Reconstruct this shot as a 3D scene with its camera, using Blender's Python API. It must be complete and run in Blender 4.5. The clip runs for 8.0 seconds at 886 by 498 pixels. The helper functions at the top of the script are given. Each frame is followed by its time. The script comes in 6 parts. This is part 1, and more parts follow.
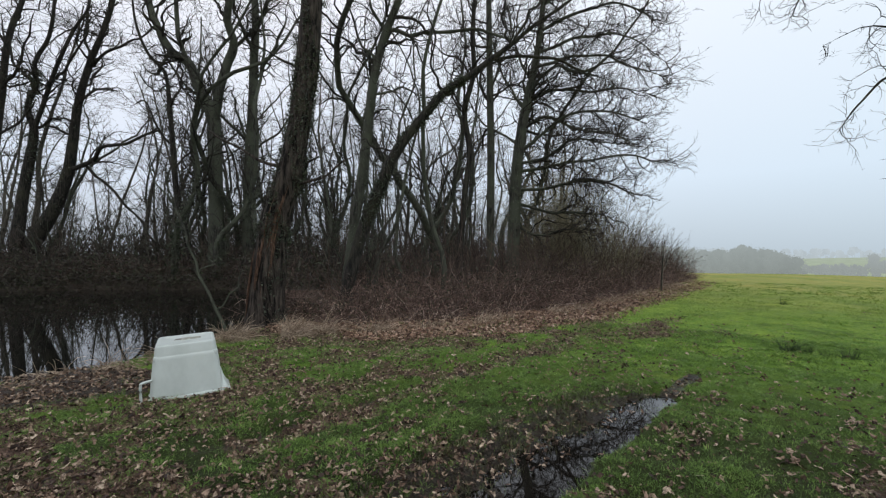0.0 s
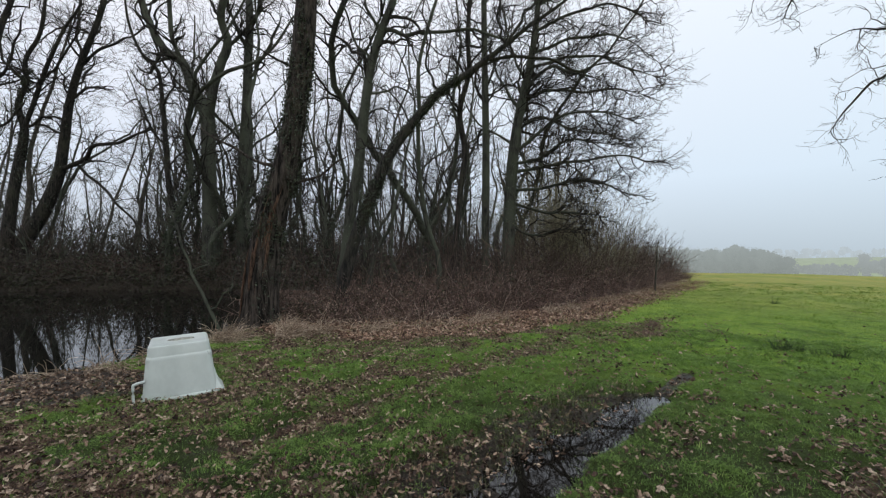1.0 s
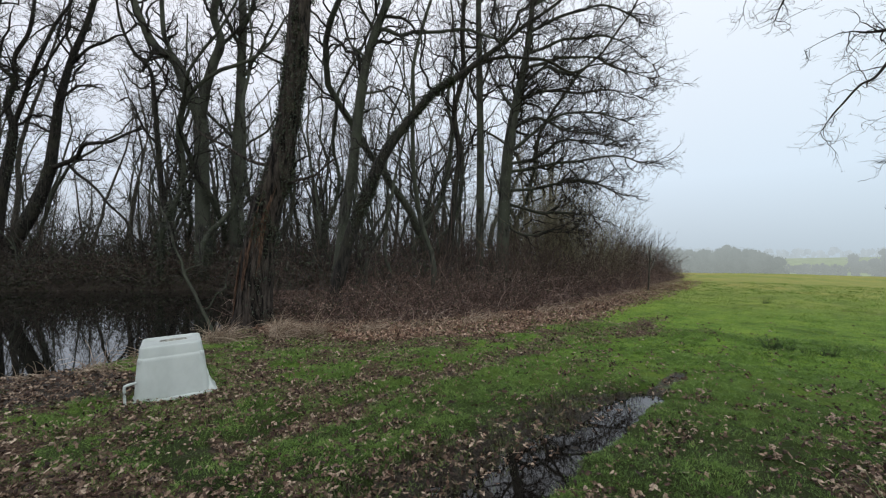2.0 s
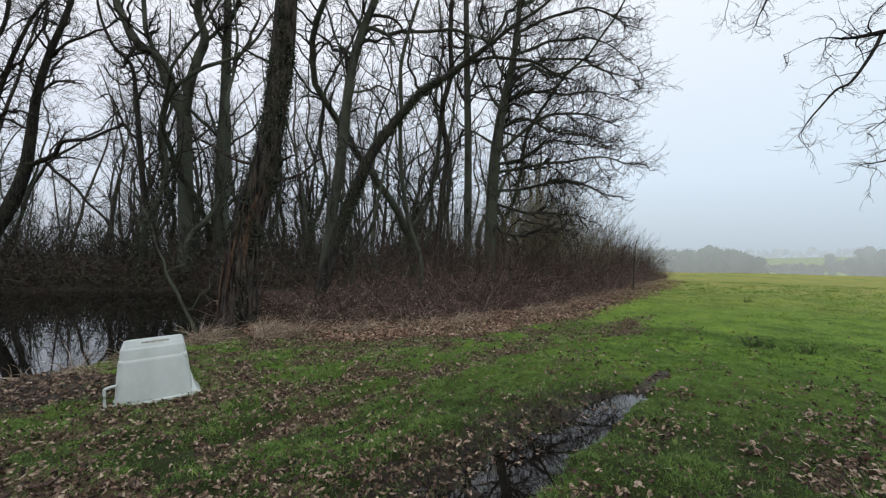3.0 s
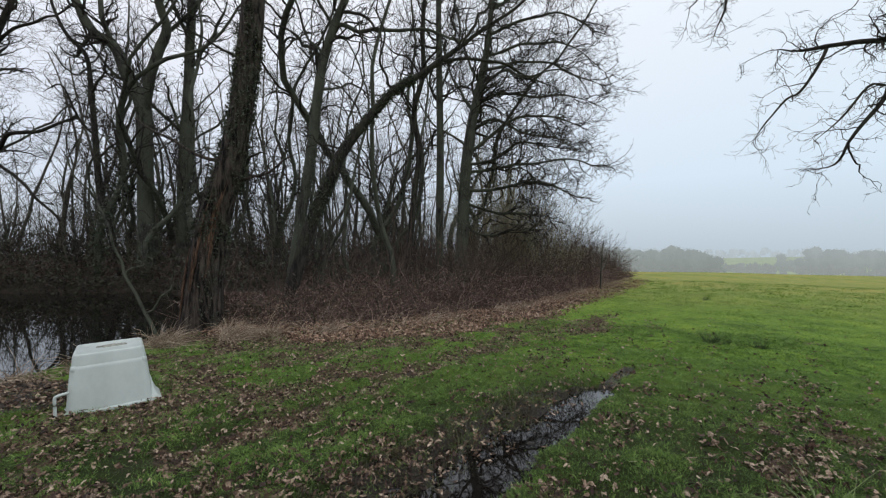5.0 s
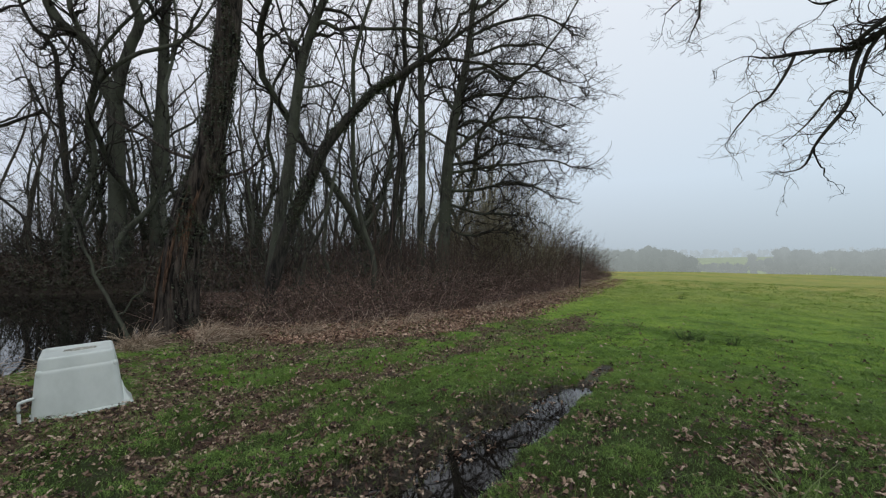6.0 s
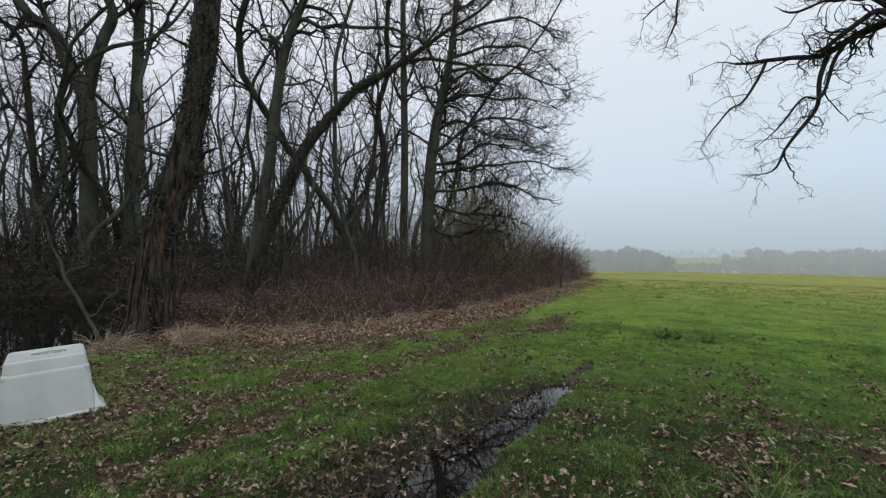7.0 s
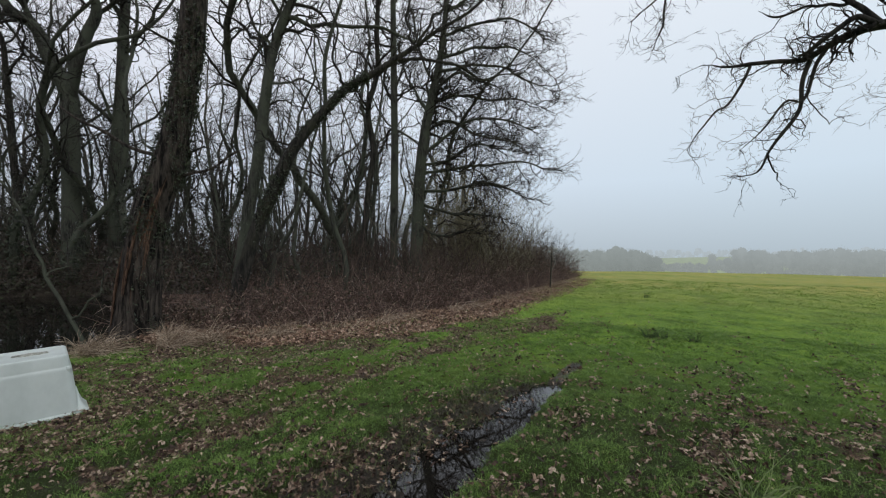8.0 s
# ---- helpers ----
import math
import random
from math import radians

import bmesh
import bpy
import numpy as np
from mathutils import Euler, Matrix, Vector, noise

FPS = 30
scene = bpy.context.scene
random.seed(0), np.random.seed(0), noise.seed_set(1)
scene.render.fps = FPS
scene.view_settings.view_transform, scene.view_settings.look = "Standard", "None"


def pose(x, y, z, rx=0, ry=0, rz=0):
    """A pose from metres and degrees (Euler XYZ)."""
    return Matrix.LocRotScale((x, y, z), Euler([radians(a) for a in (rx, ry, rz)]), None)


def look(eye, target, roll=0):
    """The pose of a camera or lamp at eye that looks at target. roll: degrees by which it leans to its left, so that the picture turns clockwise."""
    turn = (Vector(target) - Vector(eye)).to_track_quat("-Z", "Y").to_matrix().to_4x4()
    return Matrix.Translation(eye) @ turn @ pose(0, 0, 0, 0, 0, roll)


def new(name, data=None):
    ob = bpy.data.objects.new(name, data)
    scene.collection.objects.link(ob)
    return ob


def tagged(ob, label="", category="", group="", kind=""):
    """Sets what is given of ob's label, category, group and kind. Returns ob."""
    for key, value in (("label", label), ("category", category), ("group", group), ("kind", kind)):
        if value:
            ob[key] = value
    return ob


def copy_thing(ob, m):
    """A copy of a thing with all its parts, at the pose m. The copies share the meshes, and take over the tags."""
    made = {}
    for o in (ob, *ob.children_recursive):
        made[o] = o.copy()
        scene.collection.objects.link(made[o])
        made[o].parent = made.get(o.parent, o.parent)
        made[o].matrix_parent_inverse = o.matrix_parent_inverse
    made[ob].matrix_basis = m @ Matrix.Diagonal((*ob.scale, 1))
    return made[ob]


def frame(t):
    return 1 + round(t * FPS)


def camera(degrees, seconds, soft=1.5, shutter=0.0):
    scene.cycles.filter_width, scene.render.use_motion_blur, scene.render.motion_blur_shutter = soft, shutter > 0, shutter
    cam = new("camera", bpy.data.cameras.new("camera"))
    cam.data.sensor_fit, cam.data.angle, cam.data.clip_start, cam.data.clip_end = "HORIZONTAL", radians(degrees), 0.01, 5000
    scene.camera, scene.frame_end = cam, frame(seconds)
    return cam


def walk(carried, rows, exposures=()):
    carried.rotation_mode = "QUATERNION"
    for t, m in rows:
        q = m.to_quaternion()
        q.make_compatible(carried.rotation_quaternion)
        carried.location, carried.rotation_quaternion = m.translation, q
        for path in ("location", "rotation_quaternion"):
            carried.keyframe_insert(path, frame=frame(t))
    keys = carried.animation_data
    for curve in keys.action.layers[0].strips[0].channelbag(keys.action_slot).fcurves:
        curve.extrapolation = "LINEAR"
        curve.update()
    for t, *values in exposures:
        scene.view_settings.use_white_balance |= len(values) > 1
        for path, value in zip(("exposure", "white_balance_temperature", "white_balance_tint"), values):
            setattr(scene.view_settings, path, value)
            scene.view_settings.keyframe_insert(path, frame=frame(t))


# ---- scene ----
R0 = 0.09                      # the arm turns about a point just behind the lens


def turn(yaw, pitch, roll):
    a = radians(yaw)
    return pose(-math.sin(a) * R0, math.cos(a) * R0 - R0, 1.6, 90 + pitch, roll, yaw)


PATH = [
    (0.0, turn(0.0, 0.85, -0.01)), (0.5, turn(-0.35, 0.84, -0.01)), (1.0, turn(-0.66, 0.84, 0.0)),
    (2.5, turn(-2.11, 0.85, -0.01)), (3.0, turn(-3.08, 0.84, -0.01)), (3.5, turn(-3.93, 0.84, -0.02)),
    (4.0, turn(-4.80, 0.84, -0.01)), (4.5, turn(-5.74, 0.83, -0.02)), (6.0, turn(-9.40, 0.83, -0.02)),
    (6.5, turn(-10.54, 0.84, -0.01)), (7.0, turn(-11.74, 0.85, -0.01)), (7.5, turn(-12.60, 0.85, -0.02)),
    (8.0, turn(-13.08, 0.86, 0.0)),
]
cam = camera(93.2, 8.0, soft=1.2)
walk(cam, PATH, exposures=[(0.0, 0.0), (4.5, 0.0), (6.0, -0.18), (8.0, -0.18)])

# ---------------------------------------------------------------- world and sun
world = bpy.data.worlds.new("overcast")
scene.world = world
world.use_nodes = True
wn, wl = world.node_tree.nodes, world.node_tree.links
wn.clear()
sky = wn.new("ShaderNodeTexSky")
sky.sky_type = "NISHITA"
sky.sun_disc = False
sky.sun_elevation, sky.sun_rotation = radians(24), radians(150)
sky.dust_density, sky.air_density = 4.0, 1.0
coord = wn.new("ShaderNodeTexCoord")
sep = wn.new("ShaderNodeSeparateXYZ")
wl.new(coord.outputs["Generated"], sep.inputs[0])
cloud = wn.new("ShaderNodeValToRGB")       # cloud deck, dimmer and greyer in the mist at the horizon
cloud.color_ramp.elements[0].position, cloud.color_ramp.elements[0].color = 0.0, (4.6, 5.3, 5.85, 1)
cloud.color_ramp.elements[1].position, cloud.color_ramp.elements[1].color = 0.5, (8.0, 8.45, 9.0, 1)
mid = cloud.color_ramp.elements.new(0.16)
mid.color = (6.4, 7.3, 8.2, 1)
wl.new(sep.outputs["Z"], cloud.inputs[0])
mixw = wn.new("ShaderNodeMix")
mixw.data_type = "RGBA"
mixw.inputs["Factor"].default_value = 0.94
wl.new(sky.outputs[0], mixw.inputs["A"])
wl.new(cloud.outputs[0], mixw.inputs["B"])
side = wn.new("ShaderNodeValToRGB")        # thinner, whiter cloud over the wood, bluer over the open field
side.color_ramp.elements[0].position, side.color_ramp.elements[0].color = 0.3, (1.03, 0.985, 1.0, 1)
side.color_ramp.elements[1].position, side.color_ramp.elements[1].color = 0.9, (0.97, 1.0, 1.02, 1)
half = wn.new("ShaderNodeMath")
half.operation = "MULTIPLY_ADD"
half.inputs[1].default_value, half.inputs[2].default_value = 0.5, 0.5
wl.new(sep.outputs["X"], half.inputs[0])
wl.new(half.outputs[0], side.inputs[0])
tint = wn.new("ShaderNodeMix")
tint.data_type, tint.blend_type = "RGBA", "MULTIPLY"
tint.inputs["Factor"].default_value = 1.0
wl.new(mixw.outputs["Result"], tint.inputs["A"])
wl.new(side.outputs[0], tint.inputs["B"])
bg = wn.new("ShaderNodeBackground")
bg.inputs["Strength"].default_value = 0.119
wl.new(tint.outputs["Result"], bg.inputs["Color"])
wout = wn.new("ShaderNodeOutputWorld")
wl.new(bg.outputs[0], wout.inputs[0])

sun = new("sun", bpy.data.lights.new("sun", "SUN"))
sun.data.energy, sun.data.angle, sun.data.color = 0.5, radians(40), (1.0, 0.96, 0.9)
sun.matrix_world = look((0, 0, 30), (-12, 20, -5))


# ---------------------------------------------------------------- materials
def material(name, rough=0.8, spec=0.3):
    m = bpy.data.materials.new(name)
    m.use_nodes = True
    nt = m.node_tree
    b = nt.nodes["Principled BSDF"]
    b.inputs["Roughness"].default_value = rough
    b.inputs["Specular IOR Level"].default_value = spec
    return m, nt, b


def ramp(nt, fac, stops):
    r = nt.nodes.new("ShaderNodeValToRGB")
    e = r.color_ramp.elements
    while len(e) < len(stops):
        e.new(0.5)
    for k, (p, c) in zip(e, stops):
        k.position, k.color = p, (*c, 1)
    nt.links.new(fac, r.inputs[0])
    return r.outputs[0]


def noise_tex(nt, scale, detail=4, rough=0.6, stretch=(1, 1, 1), source="Object", distortion=0.0):
    c = nt.nodes.new("ShaderNodeTexCoord")
    mp = nt.nodes.new("ShaderNodeMapping")
    mp.inputs["Scale"].default_value = stretch
    n = nt.nodes.new("ShaderNodeTexNoise")
    n.inputs["Scale"].default_value = scale
    n.inputs["Detail"].default_value = detail
    n.inputs["Roughness"].default_value = rough
    n.inputs["Distortion"].default_value = distortion
    nt.links.new(c.outputs[source], mp.inputs[0])
    nt.links.new(mp.outputs[0], n.inputs["Vector"])
    return n.outputs["Fac"]


def mix(nt, fac, a, b, mode="MIX"):
    m = nt.nodes.new("ShaderNodeMix")
    m.data_type, m.blend_type = "RGBA", mode
    for sock, v in ((m.inputs["Factor"], fac), (m.inputs["A"], a), (m.inputs["B"], b)):
        if isinstance(v, (int, float)):
            sock.default_value = v
        elif isinstance(v, tuple):
            sock.default_value = (*v, 1)
        else:
            nt.links.new(v, sock)
    return m.outputs["Result"]


def math_node(nt, op, a, b=0.0):
    m = nt.nodes.new("ShaderNodeMath")
    m.operation = op
    for sock, v in ((m.inputs[0], a), (m.inputs[1], b)):
        if isinstance(v, (int, float)):
            sock.default_value = v
        else:
            nt.links.new(v, sock)
    return m.outputs[0]


def bump(nt, b, height, strength=0.5, dist=0.02):
    n = nt.nodes.new("ShaderNodeBump")
    n.inputs["Strength"].default_value = strength
    n.inputs["Distance"].default_value = dist
    nt.links.new(height, n.inputs["Height"])
    nt.links.new(n.outputs[0], b.inputs["Normal"])


def bark_material(name, dark, light, moss, moss_amount, relief=0.03, scale=1.0):
    m, nt, b = material(name, 0.9, 0.2)
    furrow = noise_tex(nt, 9 * scale, 6, 0.65, (1.6, 1.6, 0.28), distortion=0.4)
    patch = noise_tex(nt, 1.1, 3, 0.6)
    grain = noise_tex(nt, 60, 3, 0.7)
    base = ramp(nt, furrow, [(0.40, dark), (0.62, light)])
    base = mix(nt, math_node(nt, "MULTIPLY", grain, 0.35), base, dark)
    green = ramp(nt, patch, [(0.62 - moss_amount, (0, 0, 0)), (0.85 - moss_amount, (1, 1, 1))])
    base = mix(nt, green, base, mix(nt, grain, moss, light))
    nt.links.new(base, b.inputs["Base Color"])
    bump(nt, b, furrow, 0.9, relief)
    return m


BARK = bark_material("bark_grey_green", (0.013, 0.014, 0.012), (0.092, 0.092, 0.076), (0.05, 0.066, 0.04), 0.28)
BARK_BROWN = bark_material("bark_split_brown", (0.004, 0.0035, 0.003), (0.105, 0.087, 0.072), (0.024, 0.03, 0.014), 0.02, 0.12, 0.8)
BARK_DARK = bark_material("bark_dark_wet", (0.010, 0.010, 0.009), (0.055, 0.05, 0.042), (0.042, 0.048, 0.024), 0.12)
BARK_PALE = bark_material("bark_pale", (0.04, 0.038, 0.03), (0.15, 0.14, 0.115), (0.08, 0.09, 0.05), 0.05, 0.01, 2)


TORN = bark_material("torn_bark", (0.03, 0.018, 0.012), (0.17, 0.105, 0.072), (0.10, 0.07, 0.05), 0.0, 0.02, 1.6)
MOSS = bark_material("mossy_bark", (0.012, 0.013, 0.008), (0.045, 0.045, 0.03), (0.035, 0.05, 0.014), 0.3, 0.06)


def island_material(name, stops, rough=0.8, spec=0.3, scale=6.0, spread=0.35, mottle=0.0):
    m, nt, b = material(name, rough, spec)
    geo = nt.nodes.new("ShaderNodeNewGeometry")
    patch = noise_tex(nt, scale, 3, 0.6)
    f = math_node(nt, "ADD", math_node(nt, "MULTIPLY", geo.outputs["Random Per Island"], 1 - spread), math_node(nt, "MULTIPLY", patch, spread))
    base = ramp(nt, f, stops)
    if mottle:
        spots = noise_tex(nt, mottle, 4, 0.7)
        base = mix(nt, 1.0, base, ramp(nt, spots, [(0.32, (0.3, 0.27, 0.25)), (0.5, (0.95, 0.93, 0.9)), (0.68, (1.5, 1.45, 1.4))]), "MULTIPLY")
    nt.links.new(base, b.inputs["Base Color"])
    return m


TWIG = island_material("twig_bark", [(0.1, (0.018, 0.015, 0.013)), (0.6, (0.038, 0.031, 0.027)), (0.95, (0.07, 0.06, 0.045))], 0.85, 0.2, 2.0)
CANE = island_material("bramble_cane", [(0.1, (0.05, 0.033, 0.027)), (0.5, (0.14, 0.088, 0.07)), (0.72, (0.25, 0.17, 0.14)), (0.86, (0.5, 0.41, 0.34))], 0.7, 0.3, 1.5)
SCRUB_GREEN = island_material("willow_twig", [(0.05, (0.10, 0.088, 0.055)), (0.55, (0.21, 0.19, 0.12)), (0.9, (0.33, 0.30, 0.19))], 0.8, 0.2, 1.5)
SCRUB = island_material("scrub_twig", [(0.05, (0.032, 0.024, 0.02)), (0.6, (0.084, 0.06, 0.05)), (0.95, (0.19, 0.15, 0.115))], 0.85, 0.2, 1.5)
FAR_SCRUB = island_material("far_twig", [(0.05, (0.05, 0.05, 0.042)), (0.6, (0.095, 0.095, 0.078)), (0.95, (0.15, 0.145, 0.115))], 0.9, 0.1, 0.3)
STRAW = island_material("dead_grass", [(0.12, (0.08, 0.052, 0.036)), (0.45, (0.30, 0.225, 0.16)), (0.82, (0.62, 0.52, 0.40))], 0.85, 0.2, 3.0)
LITTER = island_material("fallen_leaf", [(0.12, (0.018, 0.012, 0.009)), (0.34, (0.055, 0.033, 0.025)), (0.5, (0.13, 0.086, 0.06)), (0.66, (0.25, 0.178, 0.128)), (0.86, (0.45, 0.365, 0.285))], 0.7, 0.3, 9.0, 0.3, 55.0)
VERGE_LITTER = island_material("verge_leaf", [(0.12, (0.035, 0.022, 0.016)), (0.34, (0.13, 0.078, 0.056)), (0.54, (0.27, 0.172, 0.12)), (0.7, (0.44, 0.31, 0.23)), (0.86, (0.62, 0.52, 0.41))], 0.7, 0.3, 2.0, 0.4, 40.0)
BLADE = island_material("grass_blade", [(0.12, (0.07, 0.05, 0.025)), (0.24, (0.035, 0.07, 0.014)), (0.42, (0.105, 0.185, 0.034)), (0.64, (0.17, 0.30, 0.052)), (0.82, (0.34, 0.42, 0.13)), (0.95, (0.38, 0.34, 0.18))], 0.5, 0.35, 3.2, 0.6)
BLADE_FIELD = island_material("field_grass_blade", [(0.15, (0.08, 0.16, 0.02)), (0.5, (0.16, 0.29, 0.035)), (0.85, (0.36, 0.42, 0.1))], 0.6, 0.3, 0.5, 0.5)
BLADE_PALE = island_material("pale_grass_blade", [(0.1, (0.08, 0.12, 0.035)), (0.6, (0.16, 0.21, 0.075)), (0.95, (0.3, 0.33, 0.16))], 0.5, 0.4, 3.0)
RUSH = island_material("rush_blade", [(0.05, (0.02, 0.045, 0.014)), (0.6, (0.04, 0.075, 0.02)), (0.95, (0.11, 0.12, 0.05))], 0.6, 0.3, 3.0)
BRAMBLE_LEAF = island_material("bramble_leaf", [(0.12, (0.022, 0.015, 0.012)), (0.45, (0.075, 0.044, 0.035)), (0.68, (0.045, 0.05, 0.022)), (0.74, (0.15, 0.09, 0.068)), (0.86, (0.34, 0.26, 0.2))], 0.6, 0.35, 1.2)
BANK_LEAF = island_material("bank_leaf", [(0.05, (0.014, 0.012, 0.010)), (0.45, (0.045, 0.034, 0.027)), (0.75, (0.034, 0.046, 0.02)), (0.96, (0.13, 0.10, 0.078))], 0.6, 0.35, 1.2)
IVY = island_material("ivy_leaf", [(0.05, (0.009, 0.014, 0.006)), (0.6, (0.022, 0.034, 0.013)), (0.95, (0.08, 0.09, 0.05))], 0.4, 0.45, 3.0)


STUBBLE = island_material("drowned_stalk", [(0.1, (0.02, 0.018, 0.012)), (0.45, (0.06, 0.055, 0.03)), (0.7, (0.07, 0.1, 0.025)), (0.92, (0.2, 0.19, 0.12))], 0.6, 0.35, 4.0)


def leaf_object_material():
    m, nt, b = material("fallen_leaf_single", 0.75, 0.25)
    oi = nt.nodes.new("ShaderNodeObjectInfo")
    vein = noise_tex(nt, 40, 3)
    base = ramp(nt, oi.outputs["Random"], [(0.05, (0.03, 0.018, 0.013)), (0.35, (0.085, 0.046, 0.031)), (0.65, (0.15, 0.092, 0.06)), (0.95, (0.32, 0.25, 0.19))])
    nt.links.new(mix(nt, ramp(nt, vein, [(0.4, (0.75, 0.75, 0.75)), (0.62, (0, 0, 0))]), base, (0.045, 0.025, 0.018)), b.inputs["Base Color"])
    return m


LEAF = leaf_object_material()


def water_material(name, tint, rough, ripple, ior=1.33):
    m, nt, b = material(name, rough, 0.5)
    n = noise_tex(nt, 3.0, 3, 0.5)
    film = noise_tex(nt, 1.4, 4, 0.6)
    nt.links.new(ramp(nt, film, [(0.45, tint), (0.75, tuple(1.8 * c for c in tint))]), b.inputs["Base Color"])
    b.inputs["IOR"].default_value = ior
    bump(nt, b, n, ripple, 0.01)
    return m


POND_WATER = water_material("pond_water", (0.006, 0.006, 0.005), 0.02, 0.02)
PUDDLE_WATER = water_material("puddle_water", (0.008, 0.007, 0.006), 0.02, 0.06, 1.55)


def plastic_material():
    m, nt, b = material("weathered_white_plastic", 0.42, 0.45)
    stain = noise_tex(nt, 3.5, 5, 0.65, (1, 1, 0.6))
    scuff = noise_tex(nt, 28, 3, 0.6)
    base = ramp(nt, stain, [(0.3, (0.43, 0.48, 0.455)), (0.62, (0.53, 0.58, 0.555)), (0.9, (0.46, 0.49, 0.42))])
    base = mix(nt, ramp(nt, scuff, [(0.66, (0, 0, 0)), (0.82, (0.35, 0.35, 0.35))]), base, (0.33, 0.32, 0.27))
    nt.links.new(base, b.inputs["Base Color"])
    bump(nt, b, stain, 0.15, 0.01)
    return m


PLASTIC = plastic_material()


def grime_material():
    m, nt, b = material("wet_grime", 0.7, 0.3)
    nt.links.new(ramp(nt, noise_tex(nt, 30, 4), [(0.35, (0.2, 0.2, 0.165)), (0.7, (0.44, 0.45, 0.4))]), b.inputs["Base Color"])
    return m


GRIME = grime_material()


def ground_material():
    m, nt, b = material("turf_and_leaf_litter", 0.9, 0.2)
    fine = noise_tex(nt, 55, 5, 0.75)
    blotch = noise_tex(nt, 2.3, 5, 0.65)
    wide = noise_tex(nt, 0.16, 4, 0.6, (1, 1.5, 1))
    turf = ramp(nt, fine, [(0.3, (0.008, 0.011, 0.004)), (0.55, (0.026, 0.042, 0.009)), (0.8, (0.06, 0.09, 0.018))])
    turf = mix(nt, ramp(nt, blotch, [(0.4, (0, 0, 0)), (0.75, (0.4, 0.4, 0.4))]), turf, (0.045, 0.045, 0.018))
    turf = mix(nt, ramp(nt, wide, [(0.4, (0, 0, 0)), (0.7, (0.3, 0.3, 0.3))]), turf, (0.06, 0.08, 0.018))

    def layer(attr):
        a = nt.nodes.new("ShaderNodeAttribute")
        a.attribute_name = attr
        return a.outputs["Fac"]

    mid_turf = mix(nt, math_node(nt, "MULTIPLY", fine, 0.9), mix(nt, blotch, (0.095, 0.25, 0.027), (0.21, 0.325, 0.05)), (0.08, 0.12, 0.02))
    clump = noise_tex(nt, 8.0, 5, 0.72, distortion=0.5)
    shade = ramp(nt, clump, [(0.3, (0.45, 0.5, 0.4)), (0.48, (1.05, 1.08, 1)), (0.72, (1.5, 1.36, 1.1))])
    mid_turf = mix(nt, 1.0, mid_turf, shade, "MULTIPLY")
    far_turf = mix(nt, blotch, (0.20, 0.25, 0.055), (0.40, 0.34, 0.12))
    streak = noise_tex(nt, 0.3, 8, 0.78, (1, 0.6, 1), distortion=0.6)
    mid_patch = noise_tex(nt, 1.1, 6, 0.7, (1, 0.7, 1), distortion=0.3)
    far_turf = mix(nt, 1.0, far_turf, ramp(nt, streak, [(0.32, (0.6, 0.8, 0.5)), (0.5, (1.05, 1.08, 1)), (0.68, (1.5, 1.2, 1.15))]), "MULTIPLY")
    mid_turf = mix(nt, 1.0, mid_turf, ramp(nt, mid_patch, [(0.34, (0.5, 0.56, 0.48)), (0.5, (1.1, 1.1, 1.05)), (0.66, (1.6, 1.4, 1.25))]), "MULTIPLY")
    turf = mix(nt, layer("mown_field"), turf, mid_turf)
    turf = mix(nt, layer("open_field"), turf, mix(nt, math_node(nt, "MULTIPLY", fine, 0.35), far_turf, turf))
    soil = ramp(nt, fine, [(0.36, (0.010, 0.008, 0.006)), (0.5, (0.035, 0.028, 0.021)), (0.64, (0.095, 0.076, 0.055))])
    brown = ramp(nt, noise_tex(nt, 26, 4, 0.7), [(0.3, (0.024, 0.016, 0.012)), (0.5, (0.09, 0.056, 0.04)), (0.7, (0.24, 0.165, 0.12))])
    lit = math_node(nt, "ADD", layer("litter"), math_node(nt, "MULTIPLY", math_node(nt, "SUBTRACT", blotch, 0.5), 1.2))
    lit = ramp(nt, lit, [(0.42, (0, 0, 0)), (0.62, (1, 1, 1))])
    base = mix(nt, lit, turf, brown)
    mud = math_node(nt, "ADD", layer("mud"), math_node(nt, "MULTIPLY", math_node(nt, "SUBTRACT", fine, 0.5), 0.6))
    mud = ramp(nt, mud, [(0.4, (0, 0, 0)), (0.6, (1, 1, 1))])
    base = mix(nt, mud, base, soil)
    nt.links.new(base, b.inputs["Base Color"])
    rough = ramp(nt, mud, [(0.0, (0.92, 0.92, 0.92)), (1.0, (0.32, 0.32, 0.32))])
    nt.links.new(rough, b.inputs["Roughness"])
    bump(nt, b, math_node(nt, "ADD", fine, clump), 0.9, 0.04)
    return m


GROUND = ground_material()


